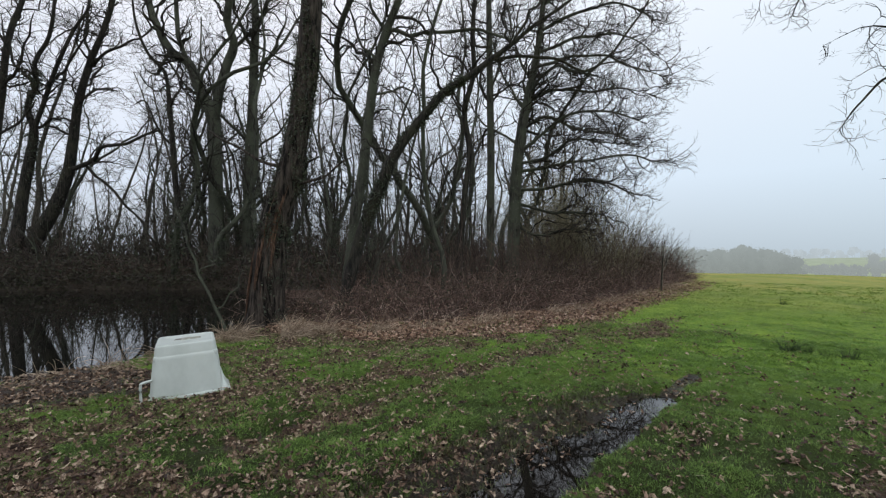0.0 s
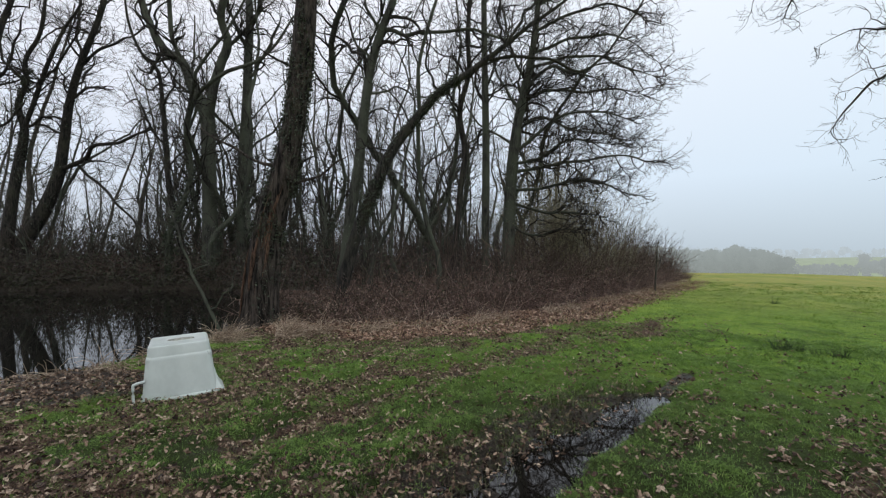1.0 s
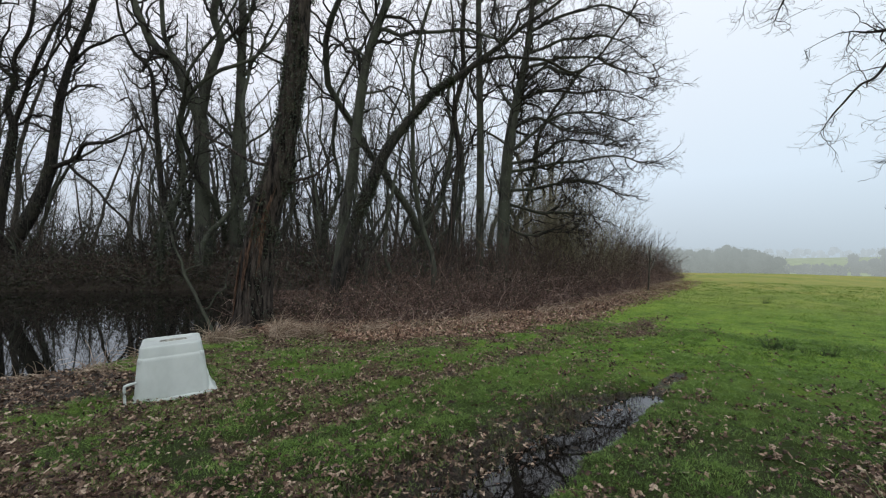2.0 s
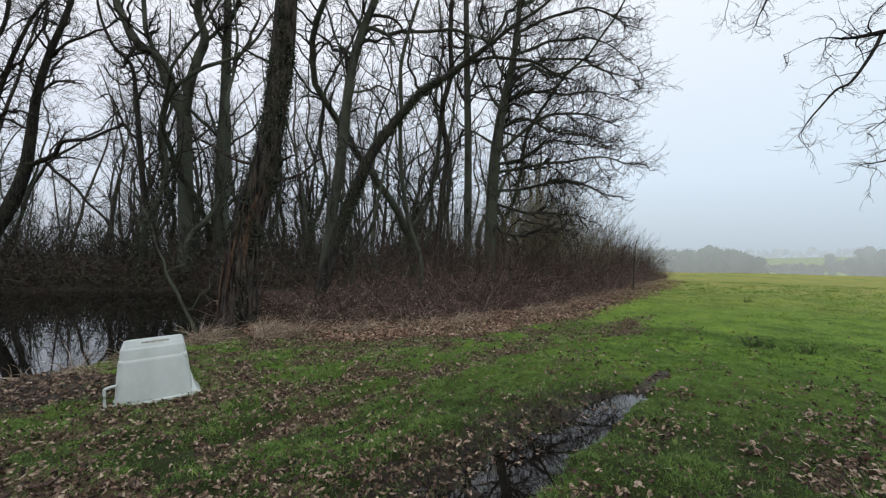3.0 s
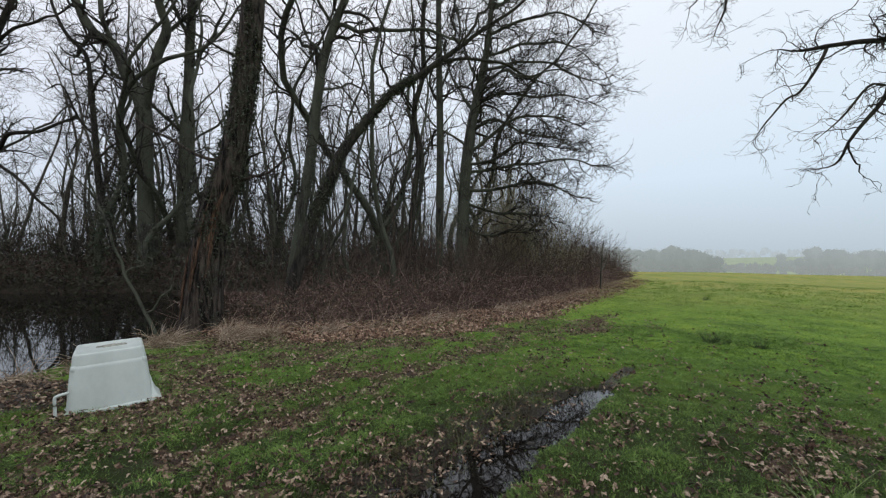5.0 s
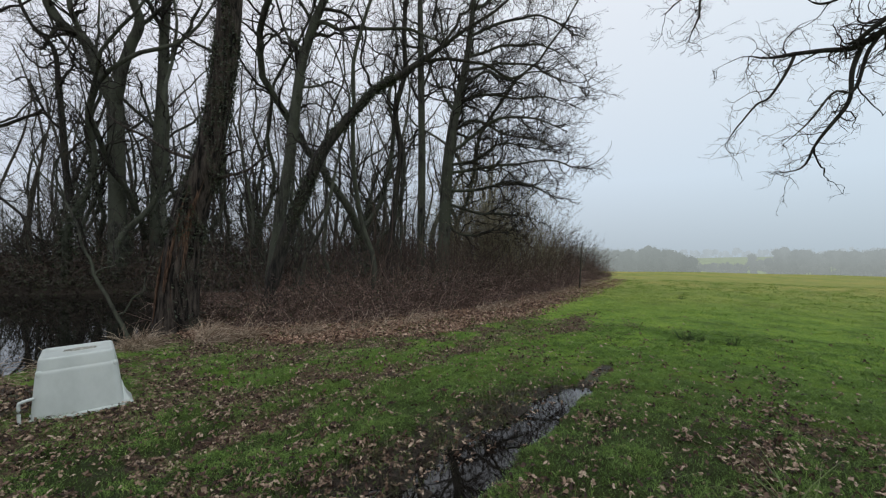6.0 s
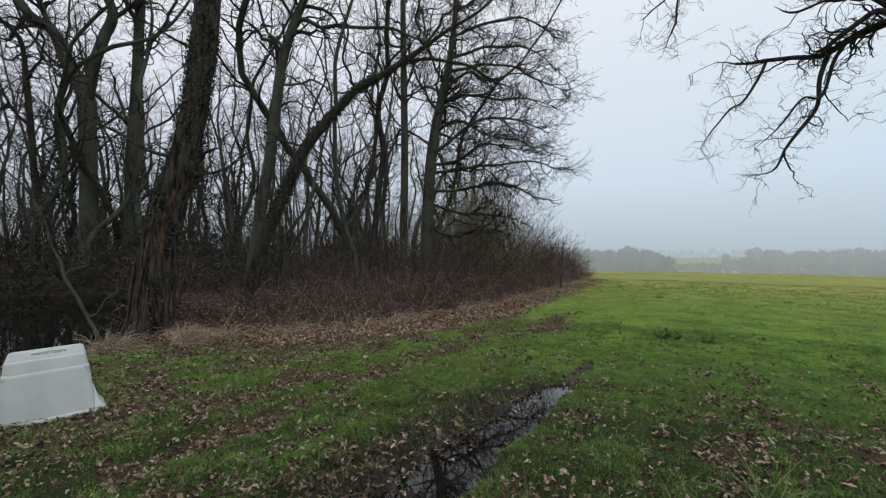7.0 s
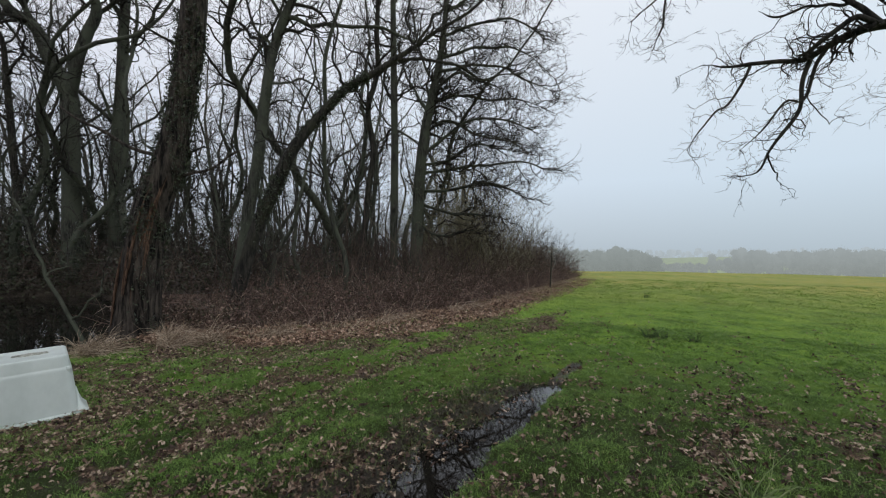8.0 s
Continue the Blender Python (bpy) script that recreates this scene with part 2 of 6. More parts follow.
def mist_glow_material(name, colour, low, high, amount, scale):
    """Far land, its own colour darkened; emission paints the mist's light, thicker upwards."""
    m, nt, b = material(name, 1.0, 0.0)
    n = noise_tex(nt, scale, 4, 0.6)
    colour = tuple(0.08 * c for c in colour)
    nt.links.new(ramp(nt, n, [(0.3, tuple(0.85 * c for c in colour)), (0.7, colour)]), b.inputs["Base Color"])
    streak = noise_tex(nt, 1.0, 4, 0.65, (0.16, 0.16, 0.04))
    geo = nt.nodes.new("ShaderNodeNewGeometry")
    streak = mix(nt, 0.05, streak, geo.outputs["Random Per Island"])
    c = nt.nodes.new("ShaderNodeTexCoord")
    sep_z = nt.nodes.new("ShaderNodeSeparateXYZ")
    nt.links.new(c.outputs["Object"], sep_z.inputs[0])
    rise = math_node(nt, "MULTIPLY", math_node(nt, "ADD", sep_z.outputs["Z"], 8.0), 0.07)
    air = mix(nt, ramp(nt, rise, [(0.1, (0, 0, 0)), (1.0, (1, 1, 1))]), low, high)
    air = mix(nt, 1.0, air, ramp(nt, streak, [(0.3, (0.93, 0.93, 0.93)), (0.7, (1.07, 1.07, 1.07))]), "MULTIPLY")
    # emission stands in for light scattered by mist; no mist is modelled
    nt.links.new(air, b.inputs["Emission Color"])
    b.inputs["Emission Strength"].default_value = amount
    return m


# ---------------------------------------------------------------- mesh helpers
rng = np.random.default_rng(7)


def mesh_of(name, verts, faces, mat, smooth=True):
    """A mesh from arrays: verts (n, 3), faces (m, 3) or (m, 4), or a list of such face arrays."""
    me = bpy.data.meshes.new(name)
    blocks = faces if isinstance(faces, list) else [faces]
    verts = np.asarray(verts, dtype=np.float32).reshape(-1, 3)
    loops = np.concatenate([np.asarray(f, dtype=np.int32).ravel() for f in blocks])
    sizes = np.concatenate([np.full(len(f), f.shape[1], dtype=np.int32) for f in blocks])
    me.vertices.add(len(verts))
    me.vertices.foreach_set("co", verts.ravel())
    me.loops.add(len(loops))
    me.loops.foreach_set("vertex_index", loops)
    me.polygons.add(len(sizes))
    me.polygons.foreach_set("loop_start", np.concatenate([[0], np.cumsum(sizes)[:-1]]).astype(np.int32))
    me.polygons.foreach_set("use_smooth", np.full(len(sizes), smooth))
    me.update(calc_edges=True)
    me.materials.append(mat)
    return me


def piece(name, me, parent=None, label=""):
    ob = new(name, me)
    if parent is not None:
        ob.parent = parent
    if label:
        ob["label"] = label
    return ob


def part(name, bm, mat, parent=None, label="", smooth=True):
    me = bpy.data.meshes.new(name)
    bm.to_mesh(me)
    bm.free()
    for p in me.polygons:
        p.use_smooth = smooth
    me.materials.append(mat)
    return piece(name, me, parent, label)


def unit(v):
    return v / np.maximum(np.linalg.norm(v, axis=-1, keepdims=True), 1e-9)


def tubes(P, R, sides):
    """Tubes round polylines P (n, k, 3) with radii R (n, k). Gives verts and quads."""
    n, k, _ = P.shape
    T = np.empty_like(P)
    T[:, 1:-1] = P[:, 2:] - P[:, :-2]
    T[:, 0], T[:, -1] = P[:, 1] - P[:, 0], P[:, -1] - P[:, -2]
    T = unit(T)
    ref = np.where(np.abs(T[:, :1, 2:3]) > 0.8, np.array([1.0, 0, 0]), np.array([0, 0, 1.0]))
    A = unit(np.cross(T, np.broadcast_to(ref, T.shape)))
    B = np.cross(T, A)
    ang = np.arange(sides) * 2 * np.pi / sides
    V = P[:, :, None] + R[:, :, None, None] * (A[:, :, None] * np.cos(ang)[:, None] + B[:, :, None] * np.sin(ang)[:, None])
    i = np.arange(n * k * sides, dtype=np.int32).reshape(n, k, sides)
    j = np.roll(i, -1, axis=2)
    F = np.stack([i[:, :-1], j[:, :-1], j[:, 1:], i[:, 1:]], axis=-1).reshape(-1, 4)
    return V.reshape(-1, 3), F


def tube_mesh(name, sets, mat):
    """One mesh from several (P, R, sides)."""
    vs, fs, off = [], [], 0
    for P, R, s in sets:
        if len(P) == 0:
            continue
        v, f = tubes(P, R, s)
        vs.append(v)
        fs.append(f + off)
        off += len(v)
    return mesh_of(name, np.concatenate(vs), np.concatenate(fs), mat)


def sprout(P, R, per_m, lo, hi, length, angle, k, up=0.0, wild=0.2, ratio=0.6, cap=1.0, tip=0.35, bias=(0, 0, 0), least=0.0, wind=0.22):
    """Side branches all along the polylines P: per_m to the metre between the shares lo and hi of each."""
    seg = np.linalg.norm(np.diff(P, axis=1), axis=-1)
    total = seg.sum(1)
    want = np.floor(total * (hi - lo) * per_m + rng.random(len(P))).astype(int)
    idx = np.repeat(np.arange(len(P)), want)
    n = len(idx)
    if n == 0:
        return np.zeros((0, k, 3)), np.zeros((0, k))
    t = lo + (hi - lo) * rng.random(n)
    kk = P.shape[1] - 1
    s = np.minimum((t * kk).astype(int), kk - 1)
    f = (t * kk - s)[:, None]
    at = P[idx, s] * (1 - f) + P[idx, s + 1] * f
    tan = unit(P[idx, s + 1] - P[idx, s])
    rad = R[idx, s] * (1 - f[:, 0]) + R[idx, s + 1] * f[:, 0]
    side = unit(np.cross(tan, rng.normal(size=(n, 3))))
    a = np.radians(rng.uniform(angle[0], angle[1], n))[:, None]
    d = unit(np.cos(a) * tan + np.sin(a) * side + np.array(bias))
    ln = rng.uniform(length[0], length[1], n) * (1.15 - 0.6 * (t - lo) / max(hi - lo, 1e-6))
    step = (ln / (k - 1))[:, None]
    out = np.empty((n, k, 3))
    out[:, 0] = at
    bow = unit(np.cross(d, rng.normal(size=(n, 3))))
    phase = rng.uniform(0, 2 * np.pi, n)
    for q in range(1, k):
        d = unit(d + wild * rng.normal(size=(n, 3)) + np.array([0, 0, up]) + bow * (wind * np.sin(2.1 * q + phase))[:, None])
        out[:, q] = out[:, q - 1] + d * step
    r0 = np.clip(rad * ratio * rng.uniform(0.7, 1.1, n), least, cap)
    return out, r0[:, None] * np.linspace(1, tip, k)[None]


def curve_through(points, n, jitter=0.0):
    """A smooth line of n points through the control points (x, y, z, radius)."""
    c = np.array(points, dtype=float)
    c = np.concatenate([2 * c[:1] - c[1:2], c, 2 * c[-1:] - c[-2:-1]])
    u = np.linspace(0, len(points) - 1 - 1e-6, n)
    i = u.astype(int)
    f = (u - i)[:, None]
    p0, p1, p2, p3 = c[i], c[i + 1], c[i + 2], c[i + 3]
    out = 0.5 * (2 * p1 + (p2 - p0) * f + (2 * p0 - 5 * p1 + 4 * p2 - p3) * f ** 2 + (3 * p1 - p0 - 3 * p2 + p3) * f ** 3)
    P, R = out[:, :3], np.maximum(out[:, 3], 0.004)
    if jitter:
        knots = np.linspace(0, n - 1, n // 3)
        sway = np.stack([np.interp(np.arange(n), knots, rng.normal(size=len(knots))) for _ in range(3)], 1)
        P = P + sway * ((0.05 + 0.5 * R) * np.minimum(np.arange(n) / 4, 1.0))[:, None] * jitter
    return P[None], R[None]


def trunk_mesh(name, P, R, sides, mat, lumps=0.12, flare=0.0, ridges=0.0):
    """A trunk with an uneven, furrowed section."""
    v, f = tubes(P, R, sides)
    k = P.shape[1]
    v = v.reshape(k, sides, 3)
    axis = P[0][:, None]
    ang = np.arange(sides) * 2 * np.pi / sides
    h = np.arange(k)[:, None] * 0.35
    k_wave = rng.normal(size=(k, sides)) * (0.25 if not ridges else 0.06)
    wave = np.sin(3 * ang + 1.3 + 0.4 * h) * 0.5 + np.sin(5 * ang - h) * 0.3 + np.sin(2 * ang + 0.7 * h) * 0.4 + k_wave
    grow = 1 + lumps * wave
    if ridges:
        drift = np.cumsum(rng.normal(size=(k, 1)), 0) * 0.12
        grow = grow + ridges * (np.abs(np.sin(4.5 * ang + drift)) + 0.7 * np.abs(np.sin(8.5 * ang - 1.3 * drift + 1.0)) - 0.9)
    if flare:
        low = np.exp(-np.arange(k) / (0.06 * k))[:, None]
        grow = grow + flare * low * (1 + 0.6 * np.sin(5 * ang + 0.8))
    v = axis + (v - axis) * grow[..., None]
    return mesh_of(name, v.reshape(-1, 3), f, mat)


def litter_mesh(name, at, size, mat):
    """Ragged, curled, lobed dead leaves lying nearly flat."""
    n = len(at)
    a = unit(rng.normal(size=(n, 3)) * np.array([1, 1, 0.4]))
    b = unit(np.cross(a, np.array([0, 0, 1.0]) + rng.normal(size=(n, 3)) * 0.5))
    up = np.cross(a, b)
    s = (size * rng.uniform(0.4, 1.4, n))[:, None]
    curl = rng.uniform(-0.5, 1.7, (n, 1))

    def corner(along, across):
        along, across = along + rng.normal(size=(n, 1)) * 0.16, across + rng.normal(size=(n, 1)) * 0.12
        return at + s * (a * along + b * across + up * (curl * (along ** 2 + 2 * across ** 2) * 0.8 + rng.normal(size=(n, 1)) * 0.1))

    v = np.stack([corner(*c) for c in ((-1.15, 0.0), (-0.5, 0.5), (-0.2, 0.16), (0.35, 0.55), (0.6, 0.2), (1.1, 0.0), (0.4, -0.5), (0.0, -0.16), (-0.45, -0.48))], axis=1)
    i = np.arange(n, dtype=np.int32)[:, None] * 9
    f = np.concatenate([i + np.array(q) for q in ([0, 8, 1], [1, 8, 2], [2, 8, 7], [2, 7, 3], [3, 7, 6], [3, 6, 4], [4, 6, 5])])
    return mesh_of(name, v.reshape(-1, 3), f, mat, False)


def leaf_cloud(name, at, size, mat, flat=0.5, long=1.0):
    """Small folded four-sided leaves at the given places."""
    n = len(at)
    a = unit(rng.normal(size=(n, 3)) * np.array([1, 1, flat]))
    b = unit(np.cross(a, rng.normal(size=(n, 3))))
    s = (size * rng.uniform(0.6, 1.3, n))[:, None]
    nrm = np.cross(a, b)
    v = np.stack([at - a * s * long, at + b * s * 0.55 + nrm * s * 0.25, at + a * s * long, at - b * s * 0.55 + nrm * s * 0.25], axis=1)
    i = np.arange(n, dtype=np.int32)[:, None] * 4
    f = np.concatenate([i + np.array([0, 1, 2]), i + np.array([0, 2, 3])])
    return mesh_of(name, v.reshape(-1, 3), f, mat, False)


# ---------------------------------------------------------------- lie of the land
EDGE = np.array([(-4.6, 10.1), (-3.4, 10.2), (-2.7, 9.3), (0.2, 10.2), (3.7, 12.8), (9.3, 18.8), (18.0, 29.7), (19.1, 31.6), (19.4, 60.0), (19.8, 900.0), (60.0, 9000.0)])   # foot of the thicket
POND_Z = -0.2
PUDDLE_Z = -0.072


def smooth(a, b, x):
    t = np.clip((x - a) / (b - a), 0, 1)
    return t * t * (3 - 2 * t)


def line_distance(x, y, pts):
    best = np.full(np.shape(x), 1e9)
    for (x0, y0), (x1, y1) in zip(pts[:-1], pts[1:]):
        dx, dy = x1 - x0, y1 - y0
        t = np.clip(((x - x0) * dx + (y - y0) * dy) / (dx * dx + dy * dy), 0, 1)
        best = np.minimum(best, np.hypot(x - x0 - t * dx, y - y0 - t * dy))
    return best


def ripple(x, y, s, seed=0.0):
    return (np.sin(x * s + 1.7 + seed) * np.cos(y * s * 1.13 - 0.6 + seed) + 0.5 * np.sin(x * s * 2.3 - y * s * 1.9 + seed * 2) + 0.3 * np.sin(x * s * 4.1 + y * s * 5.3 + seed)) / 1.8


def lattice(x, y, seed):
    h = (x.astype(np.int64) * 374761393 + y.astype(np.int64) * 668265263 + seed * 1442695041) & 0x7FFFFFFF
    h = ((h ^ (h >> 13)) * 1274126177) & 0x7FFFFFFF
    return ((h ^ (h >> 16)) & 0xFFFF) / 32767.5 - 1.0


def uneven(x, y, s, seed=0):
    """Smooth random lumps, s to the metre, between -1 and 1."""
    x, y = np.asarray(x, float) * s, np.asarray(y, float) * s
    i, j = np.floor(x), np.floor(y)
    u, v = x - i, y - j
    u, v = u * u * (3 - 2 * u), v * v * (3 - 2 * v)
    lo = lattice(i, j, seed) * (1 - u) + lattice(i + 1, j, seed) * u
    hi = lattice(i, j + 1, seed) * (1 - u) + lattice(i + 1, j + 1, seed) * u
    return lo * (1 - v) + hi * v


def wood_side(x, y):
    """Metres behind the foot of the thicket (negative: out on the grass)."""
    return y - np.interp(x, EDGE[:, 0], EDGE[:, 1], left=10.1)


def pond(x, y):
    """1 inside the pond, 0 on dry land."""
    near = 7.45 + 0.3 * np.sin(x * 1.3) + np.interp(x, [-14, -8, -6.2, -5.2, -4.6, -3], [-2.9, -1.6, -0.6, 0.1, 1.5, 5.6])
    far = 20.9 + 0.5 * np.sin(x * 0.6) + np.interp(x, [-30, -12, -4], [-2, 1.2, 0.5])
    right = -4.35 + 0.25 * np.sin(y * 1.1) - 0.56 * np.clip(y - 10, 0, 20)
    return smooth(-2.0, 0.8, y - near) * smooth(-0.25, 0.5, far - y) * smooth(-0.5, 0.5, right - x) * smooth(-38, -34, x)


PUDDLE_LINE = [(-0.75, 1.5), (0.4, 2.95), (1.2, 3.8), (1.9, 4.4), (2.5, 4.82)]
RUT_LINE = [(2.5, 4.8), (3.0, 5.3), (3.5, 5.8)]
RUT_2 = [(-1.9, 3.4), (-1.2, 4.1), (-0.5, 4.85), (0.4, 5.9), (1.6, 7.0)]


def puddle(x, y):
    wide = 0.14 + 0.26 * smooth(2.75, 1.5, x)
    side = 0.75 * (y - 2.95) - 0.66 * (x - 0.4)                     # positive on the ragged, grassy side
    d = line_distance(x, y, PUDDLE_LINE) + 0.06 * ripple(x, y, 5.0) + 0.05 * ripple(x, y, 13.0, 2.0)
    soft = 0.1 + 0.26 * smooth(0.0, 0.5, side)
    return 1 - smooth(wide - 0.1, wide + soft, d)


def marsh(x, y):
    """The ragged, half-drowned margin on one side of the puddle."""
    side = 0.75 * (y - 2.95) - 0.66 * (x - 0.4) + 0.1 * ripple(x, y, 3.3, 6.0)
    return smooth(0.02, 0.2, side) * smooth(0.95, 0.45, side) * smooth(5.2, 4.4, y) * smooth(-1.5, -0.6, x)


def rut(x, y):
    a = 1 - smooth(0.03, 0.17, line_distance(x, y, RUT_LINE) + 0.06 * uneven(x, y, 6.0, 2))
    b = 1 - smooth(0.05, 0.38, line_distance(x, y, RUT_2) + 0.1 * ripple(x, y, 4.0, 1.0))
    return a, b


def land(x, y):
    x, y = np.asarray(x, float), np.asarray(y, float)
    z = 0.025 * ripple(x, y, 0.9) + 0.018 * ripple(x, y, 3.3, 1.0)
    near = 1 - smooth(5, 14, np.hypot(x, y))
    z = z * (0.5 + 0.5 * near) + 0.012 * ripple(x, y, 9.0, 3.0) * near
    z = z + 0.10 * ripple(x, y, 0.16, 4.0) * smooth(8, 20, np.hypot(x, y))
    z = z + (0.020 * uneven(x, y, 2.6, 1) + 0.016 * uneven(x, y, 5.5, 2)) * (1 - smooth(6, 13, np.hypot(x, y)))
    a, b = rut(x, y)
    wet = puddle(x, y)
    z = z + (0.05 * uneven(x, y, 6.0, 7) + 0.03 * uneven(x, y, 13.0, 8) + 0.016) * wet * smooth(0.02, 0.28, 0.75 * (y - 2.95) - 0.66 * (x - 0.4) + 0.1 * uneven(x, y, 2.5, 6))
    z = z - 0.10 * wet - 0.05 * a - 0.04 * b + 0.034 * ripple(x, y, 15.0, 1.0) * wet * (1 - 0.6 * smooth(0.8, 1.0, wet)) - 0.022 * marsh(x, y) * (1 - wet)
    z = z + (0.035 * ripple(x, y, 11.0, 8.0) + 0.03 * ripple(x, y, 19.0, 3.0) + 0.022) * marsh(x, y)
    z = z - 1.5 * pond(x, y)
    bank = smooth(20.8, 23.0, y) * smooth(-2, -8, x + 0.25 * (y - 22))
    z = z + 0.45 * bank + 0.5 * smooth(0.5, 8, wood_side(x, y)) * smooth(-6, 0, x)
    out = np.hypot(x, y)
    open_side = smooth(-6, 6, -wood_side(x, y) + 3)
    z = z - 14.0 * smooth(38, 210, out) * smooth(-0.2, 0.6, x / np.maximum(out, 1e-6)) * open_side
    return z


def leafy_bank(x, y):
    """The low bank between the tub and the water, deep in leaves."""
    return smooth(1.3, 0.85, np.hypot((x + 5.35) / 2.1, (y - 5.2) / 0.85) + 0.15 * uneven(x, y, 3.0, 4))


def litter_at(x, y):
    w = wood_side(x, y)
    belt = smooth(-3.3, -1.5, w + 0.35 * ripple(x, y, 1.3, 5.0)) * np.interp(x, [-5, -3, 0, 6, 12, 15.5, 17], [1.0, 1.0, 0.95, 0.7, 0.4, 0.12, 0.0])
    bank = leafy_bank(x, y)
    patchy = ripple(x, y, 1.7, 0.3) + 0.7 * ripple(x, y, 4.3, 1.1)
    near_left = smooth(0.5, 1.15, smooth(2.0, -4.0, x) * 0.62 + 0.34 * patchy + 0.3 * uneven(x, y, 1.4, 3) + 0.55 * smooth(4.4, 2.6, y))
    drift = smooth(0.2, 1.0, smooth(3.6, 0.8, line_distance(x, y, [(-3.0, 5.5), (0.0, 7.4), (4.0, 9.5)])) * 0.75 + 0.2 * ripple(x, y, 2.2, 2.2) + 0.4 * uneven(x, y, 2.3, 31)) * 0.74
    right = smooth(0.55, 1.1, smooth(1.5, 3.4, x) * smooth(4.8, 3.0, y) * 0.8 + 0.4 * ripple(x, y, 2.6, 3.0)) * 0.6
    _, b = rut(x, y)
    return np.clip(np.maximum.reduce([belt, bank, 0.85 * near_left, drift, right, 0.85 * b * smooth(-0.6, 0.3, patchy)]), 0, 1)


def leaf_patch(x, y):
    """Small drifts of leaves on worn, dark spots in the turf."""
    spots = smooth(0.30, 0.85, 0.75 * ripple(x, y, 2.9, 7.0) + 0.6 * ripple(x, y, 6.7, 4.0)) * smooth(13.0, 7.0, np.hypot(x, y))
    heavy = smooth(0.15, 0.7, 0.7 * ripple(x, y, 3.6, 1.4) + 0.6 * ripple(x, y, 8.1, 2.0)) * smooth(1.2, 2.6, x) * smooth(5.6, 3.6, y)
    return np.maximum.reduce([spots, heavy, 0.45 * rut(x, y)[0]])


def mud_at(x, y):
    a, b = rut(x, y)
    left = smooth(0.7, 0.1, line_distance(x, y, [(0.1, 3.0), (0.75, 3.9), (1.5, 4.7)]) + 0.3 * ripple(x, y, 6.0, 4.0)) * 0.38
    left = np.maximum(left, 0.95 * marsh(x, y) * smooth(-0.5, 0.2, ripple(x, y, 5.0, 4.0)))
    worn = smooth(0.7, 0.1, np.hypot((x - 2.15) / 0.7, (y - 2.75) / 0.35)) * 0.45
    rim = smooth(-0.9, 0.0, pond(x, y) - 0.6)
    return np.clip(np.maximum.reduce([smooth(0.45, 0.9, puddle(x, y)), 0.95 * a, 0.9 * leafy_bank(x, y), 0.55 * b * smooth(-0.5, 0.3, ripple(x, y, 3.1, 2.5)), left, worn, 0.25 * leaf_patch(x, y), smooth(0.02, 0.2, pond(x, y)), smooth(19.5, 20.5, y) * smooth(25, 23, y) * smooth(-4, -6, x)]), 0, 1)


def graded(n, a, reach, centre):
    u = np.linspace(-1, 1, n)
    return centre + a * np.sinh(u * math.asinh(reach / a))


def build_ground():
    xs, ys = graded(350, 1.3, 1600, 0.6), graded(330, 1.3, 1600, 3.6)
    X, Y = np.meshgrid(xs, ys)
    Z = land(X, Y)
    V = np.stack([X, Y, Z], -1).reshape(-1, 3)
    i = np.arange(len(V), dtype=np.int32).reshape(X.shape)
    F = np.stack([i[:-1, :-1], i[:-1, 1:], i[1:, 1:], i[1:, :-1]], -1).reshape(-1, 4)
    me = mesh_of("ground", V, F, GROUND)
    w = wood_side(X, Y)
    under = smooth(-0.3, 1.0, w)
    layers = {
        "litter": np.maximum(litter_at(X, Y), under),
        "mud": mud_at(X, Y),
        "mown_field": smooth(3.5, 9, np.hypot(X, Y)) * (1 - under),
        "open_field": smooth(9, 28, np.hypot(X, Y)) * (1 - under),
    }
    for key, val in layers.items():
        me.attributes.new(key, "FLOAT", "POINT").data.foreach_set("value", val.astype(np.float32).ravel())
    tagged(new("ground", me), "damp green turf with leaf litter and muddy wheel ruts", "ground", kind="structure")


build_ground()


def water_sheet(name, x0, x1, y0, y1, z, mat, label):
    bm = bmesh.new()
    bmesh.ops.create_grid(bm, x_segments=8, y_segments=8, size=0.5)
    for v in bm.verts:
        v.co = Vector((x0 + (v.co.x + 0.5) * (x1 - x0), y0 + (v.co.y + 0.5) * (y1 - y0), z))
    tagged(part(name, bm, mat), label, "water", kind="structure")


water_sheet("water_pond", -40, -3.2, 3.0, 26, POND_Z, POND_WATER, "still dark woodland pond reflecting bare trees")
water_sheet("water_puddle", -1.2, 3.2, 1.2, 5.6, PUDDLE_Z, PUDDLE_WATER, "shallow puddle in a muddy wheel rut")


